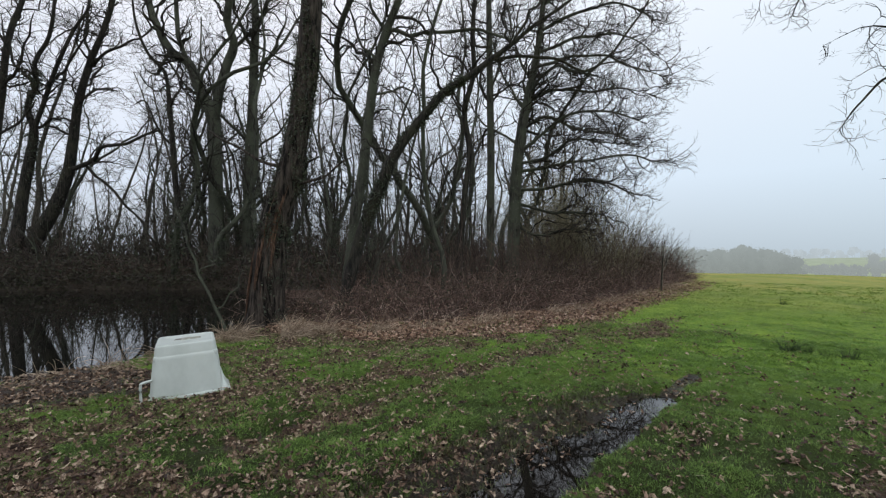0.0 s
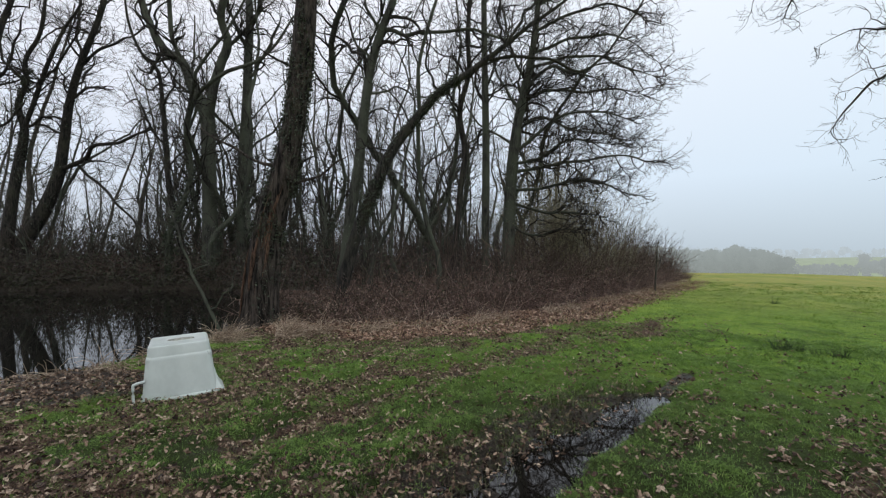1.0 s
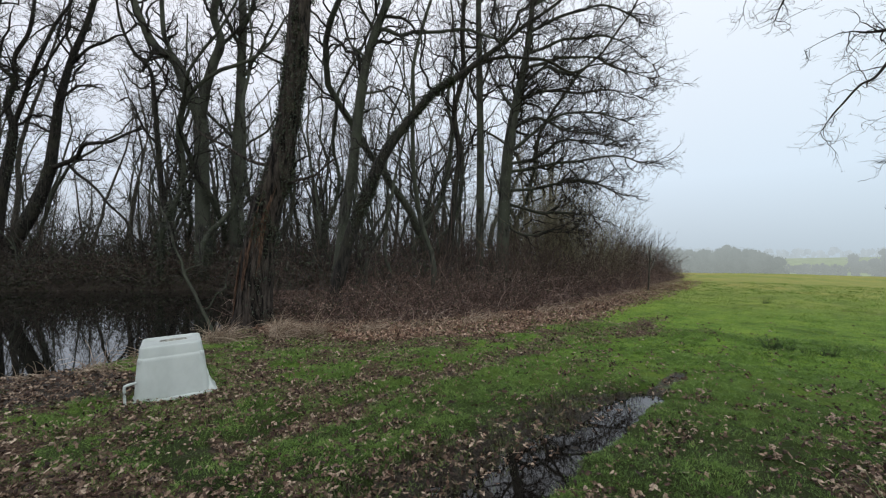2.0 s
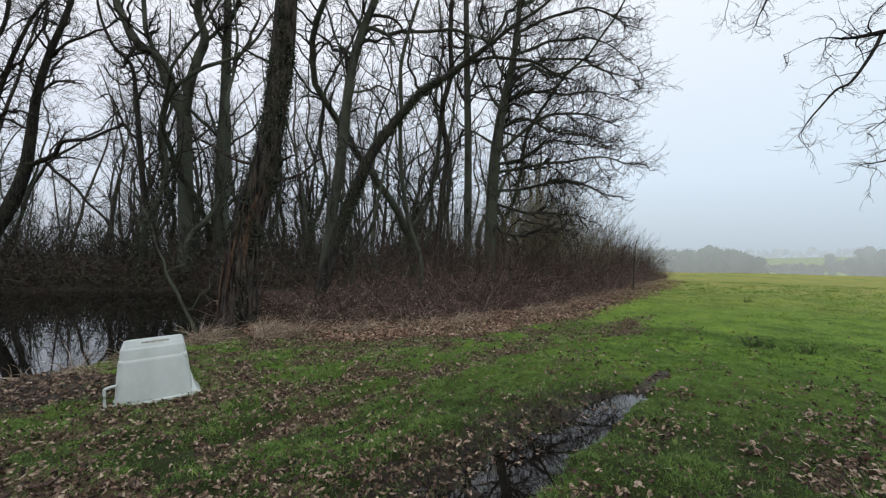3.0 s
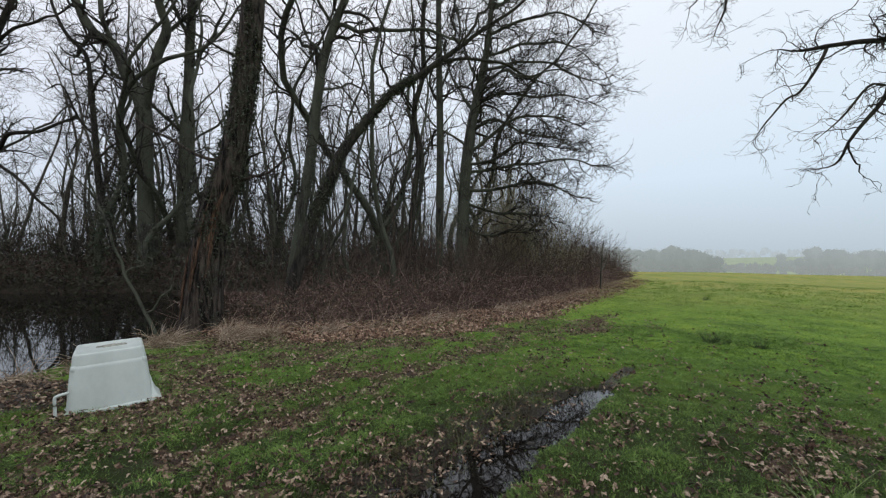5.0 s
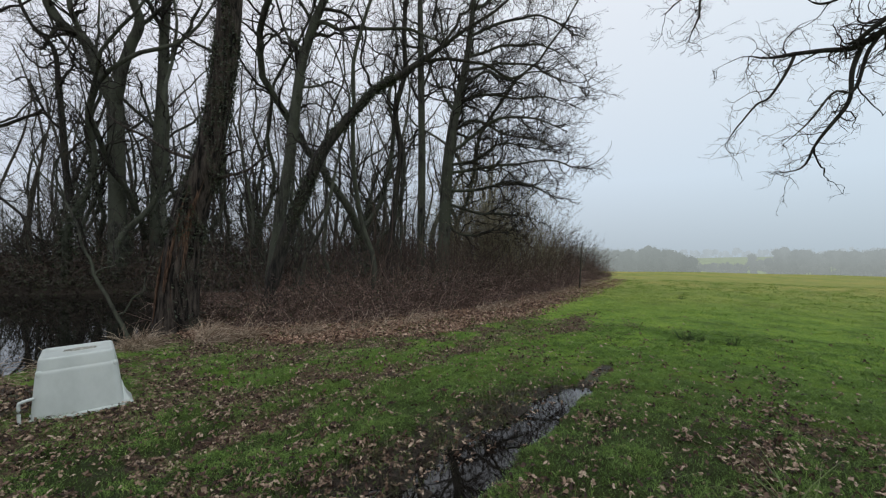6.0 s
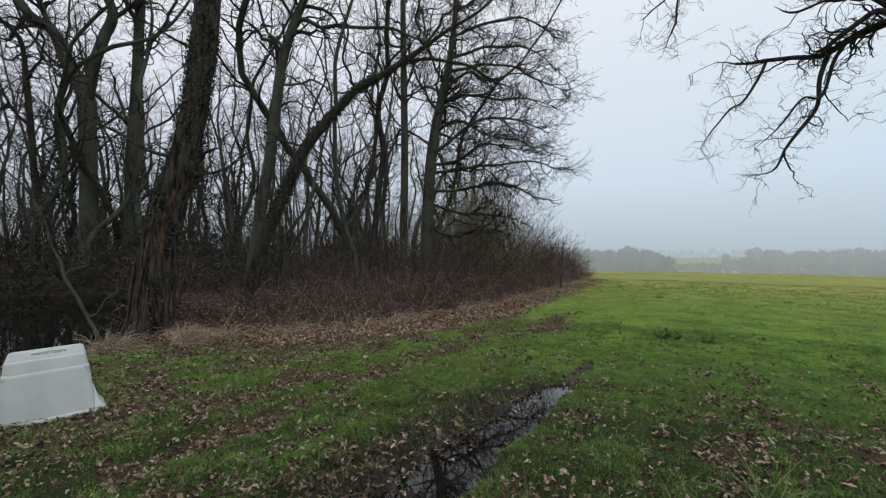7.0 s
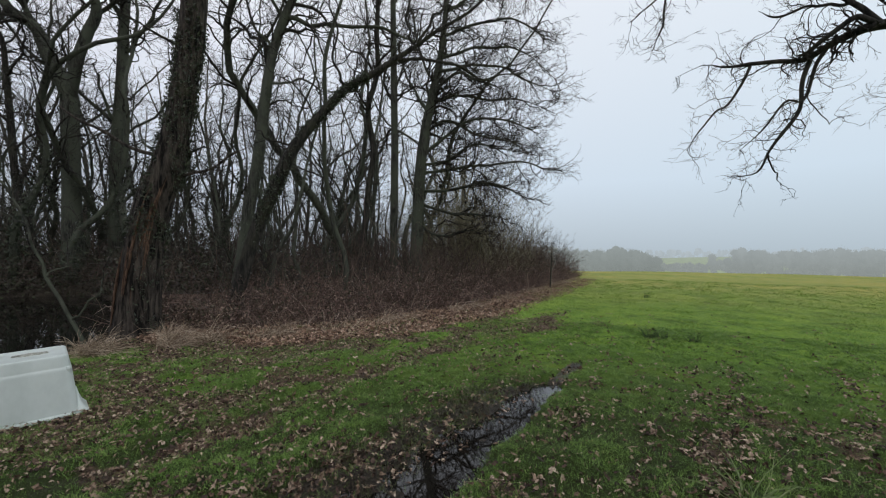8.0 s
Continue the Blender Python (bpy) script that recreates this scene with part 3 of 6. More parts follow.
# ---------------------------------------------------------------- the upturned tub
def build_tub():
    tub = new("plastic_tub")
    tub.matrix_world = pose(-3.1, 5.12, float(land(-3.08, 5.1)) - 0.005, 0, -2.2, 31)
    tub.scale = (1, 1, 1.08)
    tagged(tub, "weathered white plastic tub turned upside down on leafy grass", "tub")

    def ring(bm, w, d, z, r, n=6):
        out = []
        for cx, cy, a0 in ((w / 2 - r, d / 2 - r, 0), (-w / 2 + r, d / 2 - r, 90), (-w / 2 + r, -d / 2 + r, 180), (w / 2 - r, -d / 2 + r, 270)):
            for q in range(n):
                a = radians(a0 + 90 * q / (n - 1))
                out.append(bm.verts.new((cx + r * math.cos(a), cy + r * math.sin(a), z)))
        return out

    def shell(levels, close_top=True):
        bm = bmesh.new()
        rows = [ring(bm, *lv) for lv in levels]
        for lo, hi in zip(rows[:-1], rows[1:]):
            for q in range(len(lo)):
                bm.faces.new((lo[q], lo[(q + 1) % len(lo)], hi[(q + 1) % len(lo)], hi[q]))
        if close_top:
            bm.faces.new(rows[-1])
        return bm

    body = [(0.725, 0.735, 0.045, 0.07), (0.70, 0.715, 0.20, 0.068), (0.648, 0.672, 0.43, 0.065), (0.643, 0.667, 0.452, 0.065),
            (0.632, 0.656, 0.462, 0.06), (0.622, 0.648, 0.468, 0.06), (0.62, 0.646, 0.475, 0.06), (0.602, 0.632, 0.562, 0.055),
            (0.592, 0.622, 0.575, 0.05), (0.572, 0.602, 0.582, 0.045), (0.53, 0.565, 0.582, 0.04), (0.515, 0.55, 0.574, 0.04), (0.3, 0.3, 0.570, 0.03)]
    part("body", shell(body), PLASTIC, tub)
    rim = [(0.722, 0.732, 0.05, 0.07), (0.77, 0.78, 0.046, 0.08), (0.786, 0.792, 0.035, 0.085), (0.786, 0.792, 0.005, 0.085), (0.765, 0.77, -0.002, 0.08)]
    part("rim", shell(rim, False), PLASTIC, tub, "broad turned-out rim")
    for cx, cy in ((-1, -1), (1, -1), (1, 1), (-1, 1)):
        lug = part("lug", shell([(0.045, 0.045, 0.42, 0.018), (0.055, 0.055, 0.445, 0.02), (0.05, 0.05, 0.466, 0.02), (0.03, 0.03, 0.474, 0.012)]), PLASTIC, tub)
        lug.location = (cx * 0.292, cy * 0.305, 0.0)
    gusset = part("gusset", shell([(0.20, 0.42, 0.0, 0.05), (0.19, 0.41, 0.035, 0.05), (0.12, 0.36, 0.075, 0.04), (0.07, 0.30, 0.13, 0.03), (0.03, 0.22, 0.21, 0.012)]), PLASTIC, tub)
    gusset.location = (0.345, -0.14, 0.0)
    bm = bmesh.new()
    ring_v = [bm.verts.new((0.02 + 0.10 * math.cos(q * math.pi / 9) * (1 + 0.35 * math.sin(q * 2.3)), 0.02 + 0.035 * math.sin(q * math.pi / 9) * (1 + 0.3 * math.sin(q * 1.7)), 0.586)) for q in range(18)]
    low_v = [bm.verts.new((v.co.x * 1.1, v.co.y * 1.2, 0.568)) for v in ring_v]
    bm.faces.new(ring_v)
    for q in range(18):
        bm.faces.new((low_v[q], low_v[(q + 1) % 18], ring_v[(q + 1) % 18], ring_v[q]))
    part("grime", bm, GRIME, tub, "dark wet dirt lying on top")
    P, R = curve_through([(-0.34, -0.37, 0.025, 0.014), (-0.40, -0.37, 0.025, 0.014), (-0.43, -0.37, 0.045, 0.014), (-0.435, -0.37, 0.20, 0.014), (-0.42, -0.37, 0.235, 0.014), (-0.33, -0.345, 0.245, 0.014)], 30)
    piece("handle", tube_mesh("handle", [(P, R, 8)], PLASTIC), tub, "bent tubular handle")


build_tub()


# ---------------------------------------------------------------- trees
def clothe(tree, limbs, spec, seed):
    """Branches and twigs for a tree's limbs, a list of (P, R)."""
    global rng
    rng = np.random.default_rng(seed)
    b1, t2, t3 = [], [], []
    for P, R in limbs:
        M, RM = sprout(P, R, spec.get("mid", 0.5), spec.get("lo", 0.25), 1.0, spec.get("mid_len", (1.2, 4.0)), spec.get("angle", (25, 65)), 13, spec.get("up", 0.06), spec.get("bend", 0.3), 0.5, spec.get("cap0", 0.075), 0.2, spec.get("bias", (0, 0, 0)), spec.get("min0", 0.02))
        A, RA = sprout(P, R, spec["branch"], spec.get("lo", 0.25), 1.0, spec["branch_len"], spec.get("angle", (30, 70)), 8, spec.get("up", 0.06), spec.get("wild", 0.26), 0.4, 0.04, 0.25, spec.get("bias", (0, 0, 0)), spec.get("min1", 0.012))
        A2, RA2 = sprout(M, RM, spec["branch"] * 0.9, 0.12, 1.0, spec["branch_len"], spec.get("angle", (30, 70)), 8, spec.get("up", 0.06), spec.get("wild", 0.26), 0.5, 0.035, 0.25, spec.get("bias", (0, 0, 0)), spec.get("min1", 0.011))
        A, RA = np.concatenate([A, A2]), np.concatenate([RA, RA2])
        b1.append((M, RM, 5))
        B, RB = sprout(A, RA, spec["twig"], 0.15, 1.0, spec["twig_len"], (25, 65), 4, 0.05, 0.28, 0.6, 0.02, 0.4, spec.get("bias", (0, 0, 0)), spec.get("min2", 0.006))
        C, RC = sprout(B, RB, spec["fine"], 0.15, 1.0, spec["fine_len"], (20, 60), 3, 0.04, 0.25, 0.7, 0.008, 0.55, (0, 0, 0), spec.get("min3", 0.004))
        b1.append((A, RA, 4))
        t2.append((B, RB, 3))
        t3.append((C, RC, 3))
    if sum(len(q[0]) for q in b1):
        tagged(piece("branchwork", tube_mesh("branchwork", b1, spec.get("bark", BARK_DARK)), tree), kind="stuff")
    sets = t2 + t3
    if sum(len(q[0]) for q in sets):
        tagged(piece("crown", tube_mesh("crown", sets, spec.get("twig_mat", TWIG)), tree), "fine bare winter twigs", kind="stuff")


def tree(name, label, trunk, limbs, spec, bark, seed, sides=14, ivy=0.0, ivy_top=1.0, flare=0.25, lumps=0.1, ivy_spread=0.14, ridges=0.0, depth=0.14, girth=1.0):
    """A tree from the middle lines of its trunk and limbs; control points (x, y, z, radius)."""
    global rng
    rng = np.random.default_rng(seed)
    x, y, z, _ = trunk[0]
    base = new(name)
    base.location = (0, 0, 0)
    tagged(base, label, "tree")
    foot = float(land(x, y)) - 0.25
    line = [(a, b, c, r * girth) for a, b, c, r in trunk]
    if line[0][2] > foot:
        line = [(x, y, foot, line[0][3] * 1.08)] + line
    P, R = curve_through(line, 44)
    TP, TR = curve_through(line, 110) if ridges else (P, R)
    stem = piece("trunk", trunk_mesh("trunk", TP, TR, sides, bark, lumps, flare, ridges), base)
    if ridges:
        for q in range(9):
            i0 = 14 + int(rng.integers(0, 14))
            seg = np.arange(i0, i0 + int(rng.integers(14, 26)))
            a = radians(-90 + rng.uniform(-65, 35)) + np.cumsum(rng.normal(size=len(seg))) * 0.02
            off = TR[0, seg] * rng.uniform(0.98, 1.06)
            line_p = TP[0, seg] + np.stack([np.cos(a) * off, np.sin(a) * off, np.zeros(len(seg))], 1)
            wide = rng.uniform(0.012, 0.03) * np.sin(np.linspace(0.25, np.pi - 0.1, len(seg)))
            piece("bark_strip", tube_mesh("bark_strip", [(line_p[None], wide[None], 5)], TORN), stem, "torn strip of reddish-brown inner bark")
    made = []
    for pts in limbs:
        reach = rng.uniform(-depth, depth)                           # limbs come forward or go back as well as sideways
        span = 1 + reach * np.linspace(0, 1, len(pts)) ** 1.3
        pts = [(a * f, b * f, 1.6 + (c - 1.6) * f, r * f * girth) for (a, b, c, r), f in zip(pts, span)]
        LP, LR = curve_through(pts, 26, spec.get("sway", 1.0))
        LR[:, -6:] *= np.linspace(1, 0.3, 6)
        piece("limb", trunk_mesh("limb", LP, LR, 30 if LR.max() > 0.2 and ridges else 8, bark, 0.06, 0.0, ridges), base)
        made.append((LP, LR))
    top = (P[:, 18:], R[:, 18:])
    clothe(base, made + ([top] if spec.get("crown", True) else []), spec, seed + 1)
    if ivy:
        n = int(ivy)
        t = rng.random(n) ** 0.8 * ivy_top * 43
        i = np.minimum(t.astype(int), 42)
        d = unit(rng.normal(size=(n, 3)))
        ax = unit(P[0, i + 1] - P[0, i])
        d = unit(d - ax * (d * ax).sum(1, keepdims=True))
        clump = np.sin(d[:, 0] * 4 + t * 0.9) + np.sin(t * 0.5 + 2.0) + np.where(t > (9 if not ridges else 0), 0.5, -0.5) > -0.2
        if ridges:
            clump &= (t > 13) | ((d[:, 0] > 0.1) & (rng.random(n) < 0.35))
        at = P[0, i] + (P[0, i + 1] - P[0, i]) * (t - i)[:, None] + d * (R[0, i] * rng.uniform(1.0, 1.25, n) + rng.random(n) ** 3 * ivy_spread)[:, None]
        tagged(piece("ivy", leaf_cloud("ivy", at[clump], 0.031 * max(1.0, y / 11.0), IVY, 1.0), stem), "dark green clinging ivy", kind="stuff")
    return base


TALL = dict(mid=1.0, mid_len=(1.2, 4.2), branch=1.9, branch_len=(0.6, 2.2), twig=2.9, twig_len=(0.35, 1.1), fine=2.9, fine_len=(0.2, 0.6), lo=0.08, min0=0.02, min1=0.011, min2=0.008, min3=0.006, wild=0.36, bend=0.34)
OAK = dict(mid=3.0, mid_len=(0.9, 3.0), branch=2.8, branch_len=(0.5, 1.6), twig=4.4, twig_len=(0.3, 1.0), fine=4.2, fine_len=(0.2, 0.55), lo=0.05, up=0.02, min0=0.03, min1=0.014, min2=0.0082, min3=0.006, bias=(0.2, 0, 0), wild=0.3, angle=(15, 55), sway=0.7)
SPARSE = dict(mid=0.2, mid_len=(1.0, 3.0), branch=1.0, branch_len=(0.6, 2.0), twig=2.8, twig_len=(0.25, 0.9), fine=3.0, fine_len=(0.15, 0.45), lo=0.3, min3=0.005)
HERO_FEET = [(-4.11, 9.6), (-2.86, 12.5), (-3.3, 14.5), (3.04, 18.5), (2.15, 19), (0.66, 17.5), (-13.14, 24.5), (-11.82, 25.5), (-25.18, 25.5), (-25.49, 25), (-28.0, 25.5), (-14.57, 24.8), (-4.76, 9.3), (9.52, 18.3), (9.4, 0.9)]

limbs = []
limbs.append([(-3.85, 9.60, -0.10, 0.233), (-3.83, 9.60, 0.85, 0.198), (-3.76, 9.60, 1.76, 0.175), (-3.63, 9.60, 2.60, 0.163), (-3.51, 9.60, 3.44, 0.117), (-3.41, 9.60, 4.36, 0.047)])
limbs.append([(-3.69, 9.60, 3.63, 0.045), (-4.18, 9.60, 3.76, 0.034), (-4.67, 9.60, 4.07, 0.027), (-5.19, 9.60, 4.32, 0.02), (-5.62, 9.60, 4.70, 0.015)])
limbs.append([(-3.53, 9.60, 3.18, 0.045), (-3.10, 9.60, 3.29, 0.032), (-2.71, 9.60, 3.42, 0.026), (-2.33, 9.60, 3.73, 0.02), (-1.87, 9.60, 3.97, 0.012)])
limbs.append([(-2.98, 9.60, 8.56, 0.082), (-2.41, 9.60, 9.89, 0.064), (-1.37, 9.60, 11.22, 0.047), (-0.32, 9.60, 11.89, 0.023)])
limbs.append([(-3.02, 9.60, 8.03, 0.076), (-3.72, 9.60, 9.49, 0.064), (-4.65, 9.60, 10.95, 0.047), (-5.45, 9.60, 11.89, 0.023)])
limbs.append([(-2.94, 9.60, 10.15, 0.082), (-1.89, 9.60, 11.89, 0.058), (-1.11, 9.60, 13.90, 0.029)])
tree("ivy_clad_tree", "large leaning tree with split brown bark and clinging ivy",
     [(-4.06, 9.60, -0.08, 0.43), (-4.05, 9.60, 0.72, 0.37), (-3.97, 9.60, 1.63, 0.33), (-3.79, 9.60, 2.60, 0.305), (-3.49, 9.60, 3.57, 0.274), (-3.27, 9.60, 4.88, 0.233), (-3.13, 9.60, 6.19, 0.239), (-3.03, 9.60, 7.51, 0.227), (-2.94, 9.60, 9.49, 0.186), (-2.87, 9.60, 11.75, 0.152), (-2.76, 9.60, 14.17, 0.082)],
     limbs, dict(SPARSE, sway=0.15), BARK_BROWN, 201, sides=44, ivy=12000, ivy_top=0.95, ivy_spread=0.06, lumps=0.07, flare=0.1, ridges=0.07, depth=0.1)
limbs = []
limbs.append([(1.43, 12.50, 7.47, 0.061), (2.31, 12.50, 7.54, 0.061), (3.33, 12.50, 7.44, 0.054), (4.26, 12.50, 7.22, 0.040), (5.19, 12.50, 7.37, 0.027), (6.04, 12.50, 6.98, 0.013)])
limbs.append([(0.03, 12.50, 6.47, 0.054), (-0.10, 12.50, 6.89, 0.047), (-0.37, 12.50, 7.37, 0.040), (-0.20, 12.50, 8.16, 0.034), (-0.46, 12.50, 8.91, 0.027), (-0.34, 12.50, 9.63, 0.020)])
limbs.append([(2.06, 12.50, 7.95, 0.054), (1.85, 12.50, 8.52, 0.047), (1.92, 12.50, 9.20, 0.040), (2.23, 12.50, 10.15, 0.027)])
limbs.append([(2.14, 12.50, 8.06, 0.054), (2.48, 12.50, 8.77, 0.047), (2.99, 12.50, 9.29, 0.034), (3.34, 12.50, 10.32, 0.020)])
limbs.append([(-1.42, 12.50, 4.71, 0.034), (-2.10, 12.50, 4.93, 0.027), (-2.44, 12.50, 5.19, 0.013)])
limbs.append([(-0.83, 12.50, 5.50, 0.034), (-1.42, 12.50, 6.47, 0.027), (-1.93, 12.50, 6.59, 0.013)])
tree("arching_tree", "ivy-grown tree arching low out over the field",
     [(-2.86, 12.50, 0.46, 0.229), (-2.55, 12.50, 1.80, 0.216), (-2.21, 12.50, 2.82, 0.216), (-1.88, 12.50, 3.58, 0.202), (-1.42, 12.50, 4.65, 0.182), (-0.71, 12.50, 5.61, 0.148), (0.02, 12.50, 6.47, 0.135), (0.78, 12.50, 6.98, 0.121), (1.38, 12.50, 7.44, 0.108), (2.06, 12.50, 7.95, 0.081), (2.82, 12.50, 8.57, 0.067), (3.67, 12.50, 9.15, 0.054), (4.53, 12.50, 9.98, 0.034)],
     limbs, dict(SPARSE, mid=0.5), BARK_DARK, 211, sides=16, ivy=4200, ivy_top=0.6, ivy_spread=0.06, flare=0.1, girth=0.82)
limbs = []
limbs.append([(-1.85, 14.50, 9.45, 0.102), (-0.87, 14.50, 9.33, 0.086), (0.12, 14.50, 9.33, 0.070), (1.20, 14.50, 9.47, 0.063), (2.38, 14.50, 9.21, 0.047), (3.47, 14.50, 9.33, 0.031)])
limbs.append([(-2.44, 14.50, 7.19, 0.055), (-1.65, 14.50, 7.38, 0.047), (-0.77, 14.50, 7.19, 0.031), (0.12, 14.50, 7.34, 0.016)])
limbs.append([(-2.34, 14.50, 8.14, 0.063), (-2.84, 14.50, 9.13, 0.047), (-3.24, 14.50, 10.12, 0.039), (-3.63, 14.50, 11.32, 0.023)])
limbs.append([(-1.99, 14.50, 9.33, 0.070), (-2.45, 14.50, 10.32, 0.055), (-2.65, 14.50, 11.72, 0.039)])
tree("grey_tree", "tall grey-barked tree with one long level limb",
     [(-3.30, 14.50, 0.66, 0.243), (-3.07, 14.50, 2.62, 0.219), (-2.80, 14.50, 4.38, 0.211), (-2.59, 14.50, 6.16, 0.196), (-2.40, 14.50, 7.84, 0.188), (-2.05, 14.50, 9.23, 0.180), (-1.56, 14.50, 10.52, 0.156), (-1.11, 14.50, 12.32, 0.125), (-0.87, 14.50, 14.92, 0.078)],
     limbs, TALL, BARK, 221, ivy=900, ivy_top=0.5, flare=0.1, girth=0.8)
limbs = []
limbs.append([(3.25, 18.50, 4.48, 0.090), (4.90, 18.50, 4.65, 0.080), (6.31, 18.50, 4.93, 0.070), (7.53, 18.50, 4.70, 0.050), (8.70, 18.50, 4.10, 0.020)])
limbs.append([(3.28, 18.50, 5.30, 0.090), (4.93, 18.50, 5.55, 0.080), (6.31, 18.50, 5.76, 0.070), (8.09, 18.50, 6.03, 0.050), (9.16, 18.50, 5.86, 0.030), (10.16, 18.50, 5.71, 0.020)])
limbs.append([(3.41, 18.50, 6.16, 0.100), (4.54, 18.50, 7.14, 0.090), (5.64, 18.50, 7.92, 0.070), (7.00, 18.50, 8.05, 0.060), (8.10, 18.50, 7.84, 0.040), (9.20, 18.50, 7.37, 0.020)])
limbs.append([(3.71, 18.50, 8.42, 0.090), (4.94, 18.50, 8.93, 0.080), (6.32, 18.50, 8.80, 0.070), (7.83, 18.50, 9.00, 0.050), (9.44, 18.50, 8.73, 0.020)])
limbs.append([(4.04, 18.50, 9.94, 0.090), (5.43, 18.50, 10.32, 0.080), (6.94, 18.50, 10.44, 0.060), (8.44, 18.50, 9.99, 0.040), (10.19, 18.50, 9.43, 0.020)])
limbs.append([(4.17, 18.50, 10.57, 0.090), (5.68, 18.50, 11.20, 0.080), (7.19, 18.50, 11.41, 0.060), (8.70, 18.50, 11.08, 0.030), (9.95, 18.50, 10.19, 0.020)])
limbs.append([(4.33, 18.50, 11.58, 0.090), (5.69, 18.50, 12.35, 0.080), (7.20, 18.50, 12.73, 0.060), (8.71, 18.50, 12.47, 0.040), (9.71, 18.50, 11.84, 0.020)])
limbs.append([(4.43, 18.50, 12.73, 0.090), (5.95, 18.50, 13.74, 0.080), (7.46, 18.50, 14.25, 0.060), (9.22, 18.50, 14.00, 0.030)])
limbs.append([(3.30, 18.50, 3.90, 0.080), (4.65, 18.50, 3.52, 0.070), (5.65, 18.50, 3.42, 0.060), (6.65, 18.50, 3.42, 0.040), (7.52, 18.50, 3.20, 0.020)])
limbs.append([(3.20, 18.50, 3.02, 0.070), (4.02, 18.50, 2.52, 0.060), (4.89, 18.50, 2.60, 0.050), (5.77, 18.50, 2.75, 0.030), (6.27, 18.50, 2.70, 0.020)])
limbs.append([(3.35, 18.50, 5.66, 0.090), (4.17, 17.50, 5.67, 0.076), (5.08, 16.60, 6.14, 0.054), (5.91, 15.80, 5.92, 0.034), (6.71, 15.20, 5.55, 0.016)])
limbs.append([(3.79, 18.50, 8.68, 0.090), (4.56, 17.60, 9.53, 0.076), (5.54, 16.60, 8.86, 0.054), (6.46, 15.80, 8.29, 0.034)])
limbs.append([(3.53, 18.50, 7.16, 0.090), (4.94, 19.60, 8.03, 0.085), (6.93, 20.80, 7.86, 0.067), (9.04, 21.80, 7.86, 0.047), (10.49, 22.40, 7.36, 0.024)])
limbs.append([(3.66, 18.50, 8.05, 0.080), (2.91, 18.50, 9.18, 0.060), (2.41, 18.50, 10.19, 0.050), (2.16, 18.50, 11.46, 0.030)])
limbs.append([(3.92, 18.50, 9.43, 0.080), (3.29, 18.50, 10.70, 0.060), (3.04, 18.50, 11.97, 0.050), (2.67, 18.50, 13.23, 0.030)])
limbs.append([(4.56, 18.50, 13.74, 0.080), (3.68, 18.50, 15.27, 0.060), (2.93, 18.50, 17.06, 0.030)])
tree("field_oak", "wide-spreading bare oak on the field edge of the wood",
     [(3.04, 18.50, 0.90, 0.339), (3.15, 18.50, 2.90, 0.319), (3.25, 18.50, 4.90, 0.289), (3.46, 18.50, 6.91, 0.250), (3.79, 18.50, 8.68, 0.220), (4.17, 18.50, 10.44, 0.180), (4.43, 18.50, 12.47, 0.150), (4.69, 18.50, 15.02, 0.120), (5.08, 18.50, 18.60, 0.060)],
     limbs, OAK, BARK, 231, sides=16, ivy=600, ivy_top=0.4, girth=0.85)
limbs = []
limbs.append([(2.17, 19.00, 9.39, 0.051), (2.74, 19.00, 10.42, 0.041), (3.13, 19.00, 11.72, 0.031)])
limbs.append([(2.14, 19.00, 10.94, 0.051), (1.58, 19.00, 11.98, 0.041), (1.32, 19.00, 13.29, 0.031)])
tree("straight_tree", "straight mossy tree trunk standing in the wood",
     [(2.15, 19.00, 1.14, 0.174), (2.15, 19.00, 2.93, 0.174), (2.19, 19.00, 5.51, 0.164), (2.16, 19.00, 8.09, 0.154), (2.12, 19.00, 10.68, 0.144), (2.09, 19.00, 13.29, 0.123), (2.07, 19.00, 16.43, 0.092)],
     limbs, TALL, BARK, 241)
limbs = []
limbs.append([(0.95, 17.50, 7.46, 0.047), (0.38, 17.50, 8.77, 0.038), (0.50, 17.50, 10.21, 0.028)])
limbs.append([(1.24, 17.50, 9.49, 0.047), (1.81, 17.50, 10.21, 0.038), (2.05, 17.50, 11.40, 0.028)])
tree("twisted_tree", "thin twisted tree in the wood",
     [(0.66, 17.50, 1.18, 0.142), (0.80, 17.50, 2.83, 0.132), (0.95, 17.50, 4.49, 0.123), (1.14, 17.50, 5.91, 0.123), (0.90, 17.50, 7.58, 0.113), (1.28, 17.50, 9.25, 0.104), (1.24, 17.50, 10.93, 0.094), (1.33, 17.50, 12.37, 0.085), (1.46, 17.50, 15.26, 0.057)],
     limbs, TALL, BARK_DARK, 251)
limbs = []
limbs.append([(-13.41, 24.50, 9.47, 0.291), (-12.97, 24.50, 11.64, 0.264), (-12.55, 24.50, 13.48, 0.251), (-12.63, 24.50, 15.16, 0.225), (-12.41, 24.50, 16.67, 0.198), (-11.89, 24.50, 19.71, 0.145), (-11.52, 24.50, 24.11, 0.079)])
limbs.append([(-14.84, 24.50, 12.71, 0.145), (-15.32, 24.50, 14.32, 0.132), (-15.70, 24.50, 16.00, 0.119), (-15.99, 24.50, 18.02, 0.093), (-16.18, 24.50, 20.72, 0.053)])
limbs.append([(-12.52, 24.50, 13.65, 0.106), (-11.46, 24.50, 14.66, 0.093), (-10.47, 24.50, 16.00, 0.066), (-9.81, 24.50, 17.68, 0.053)])
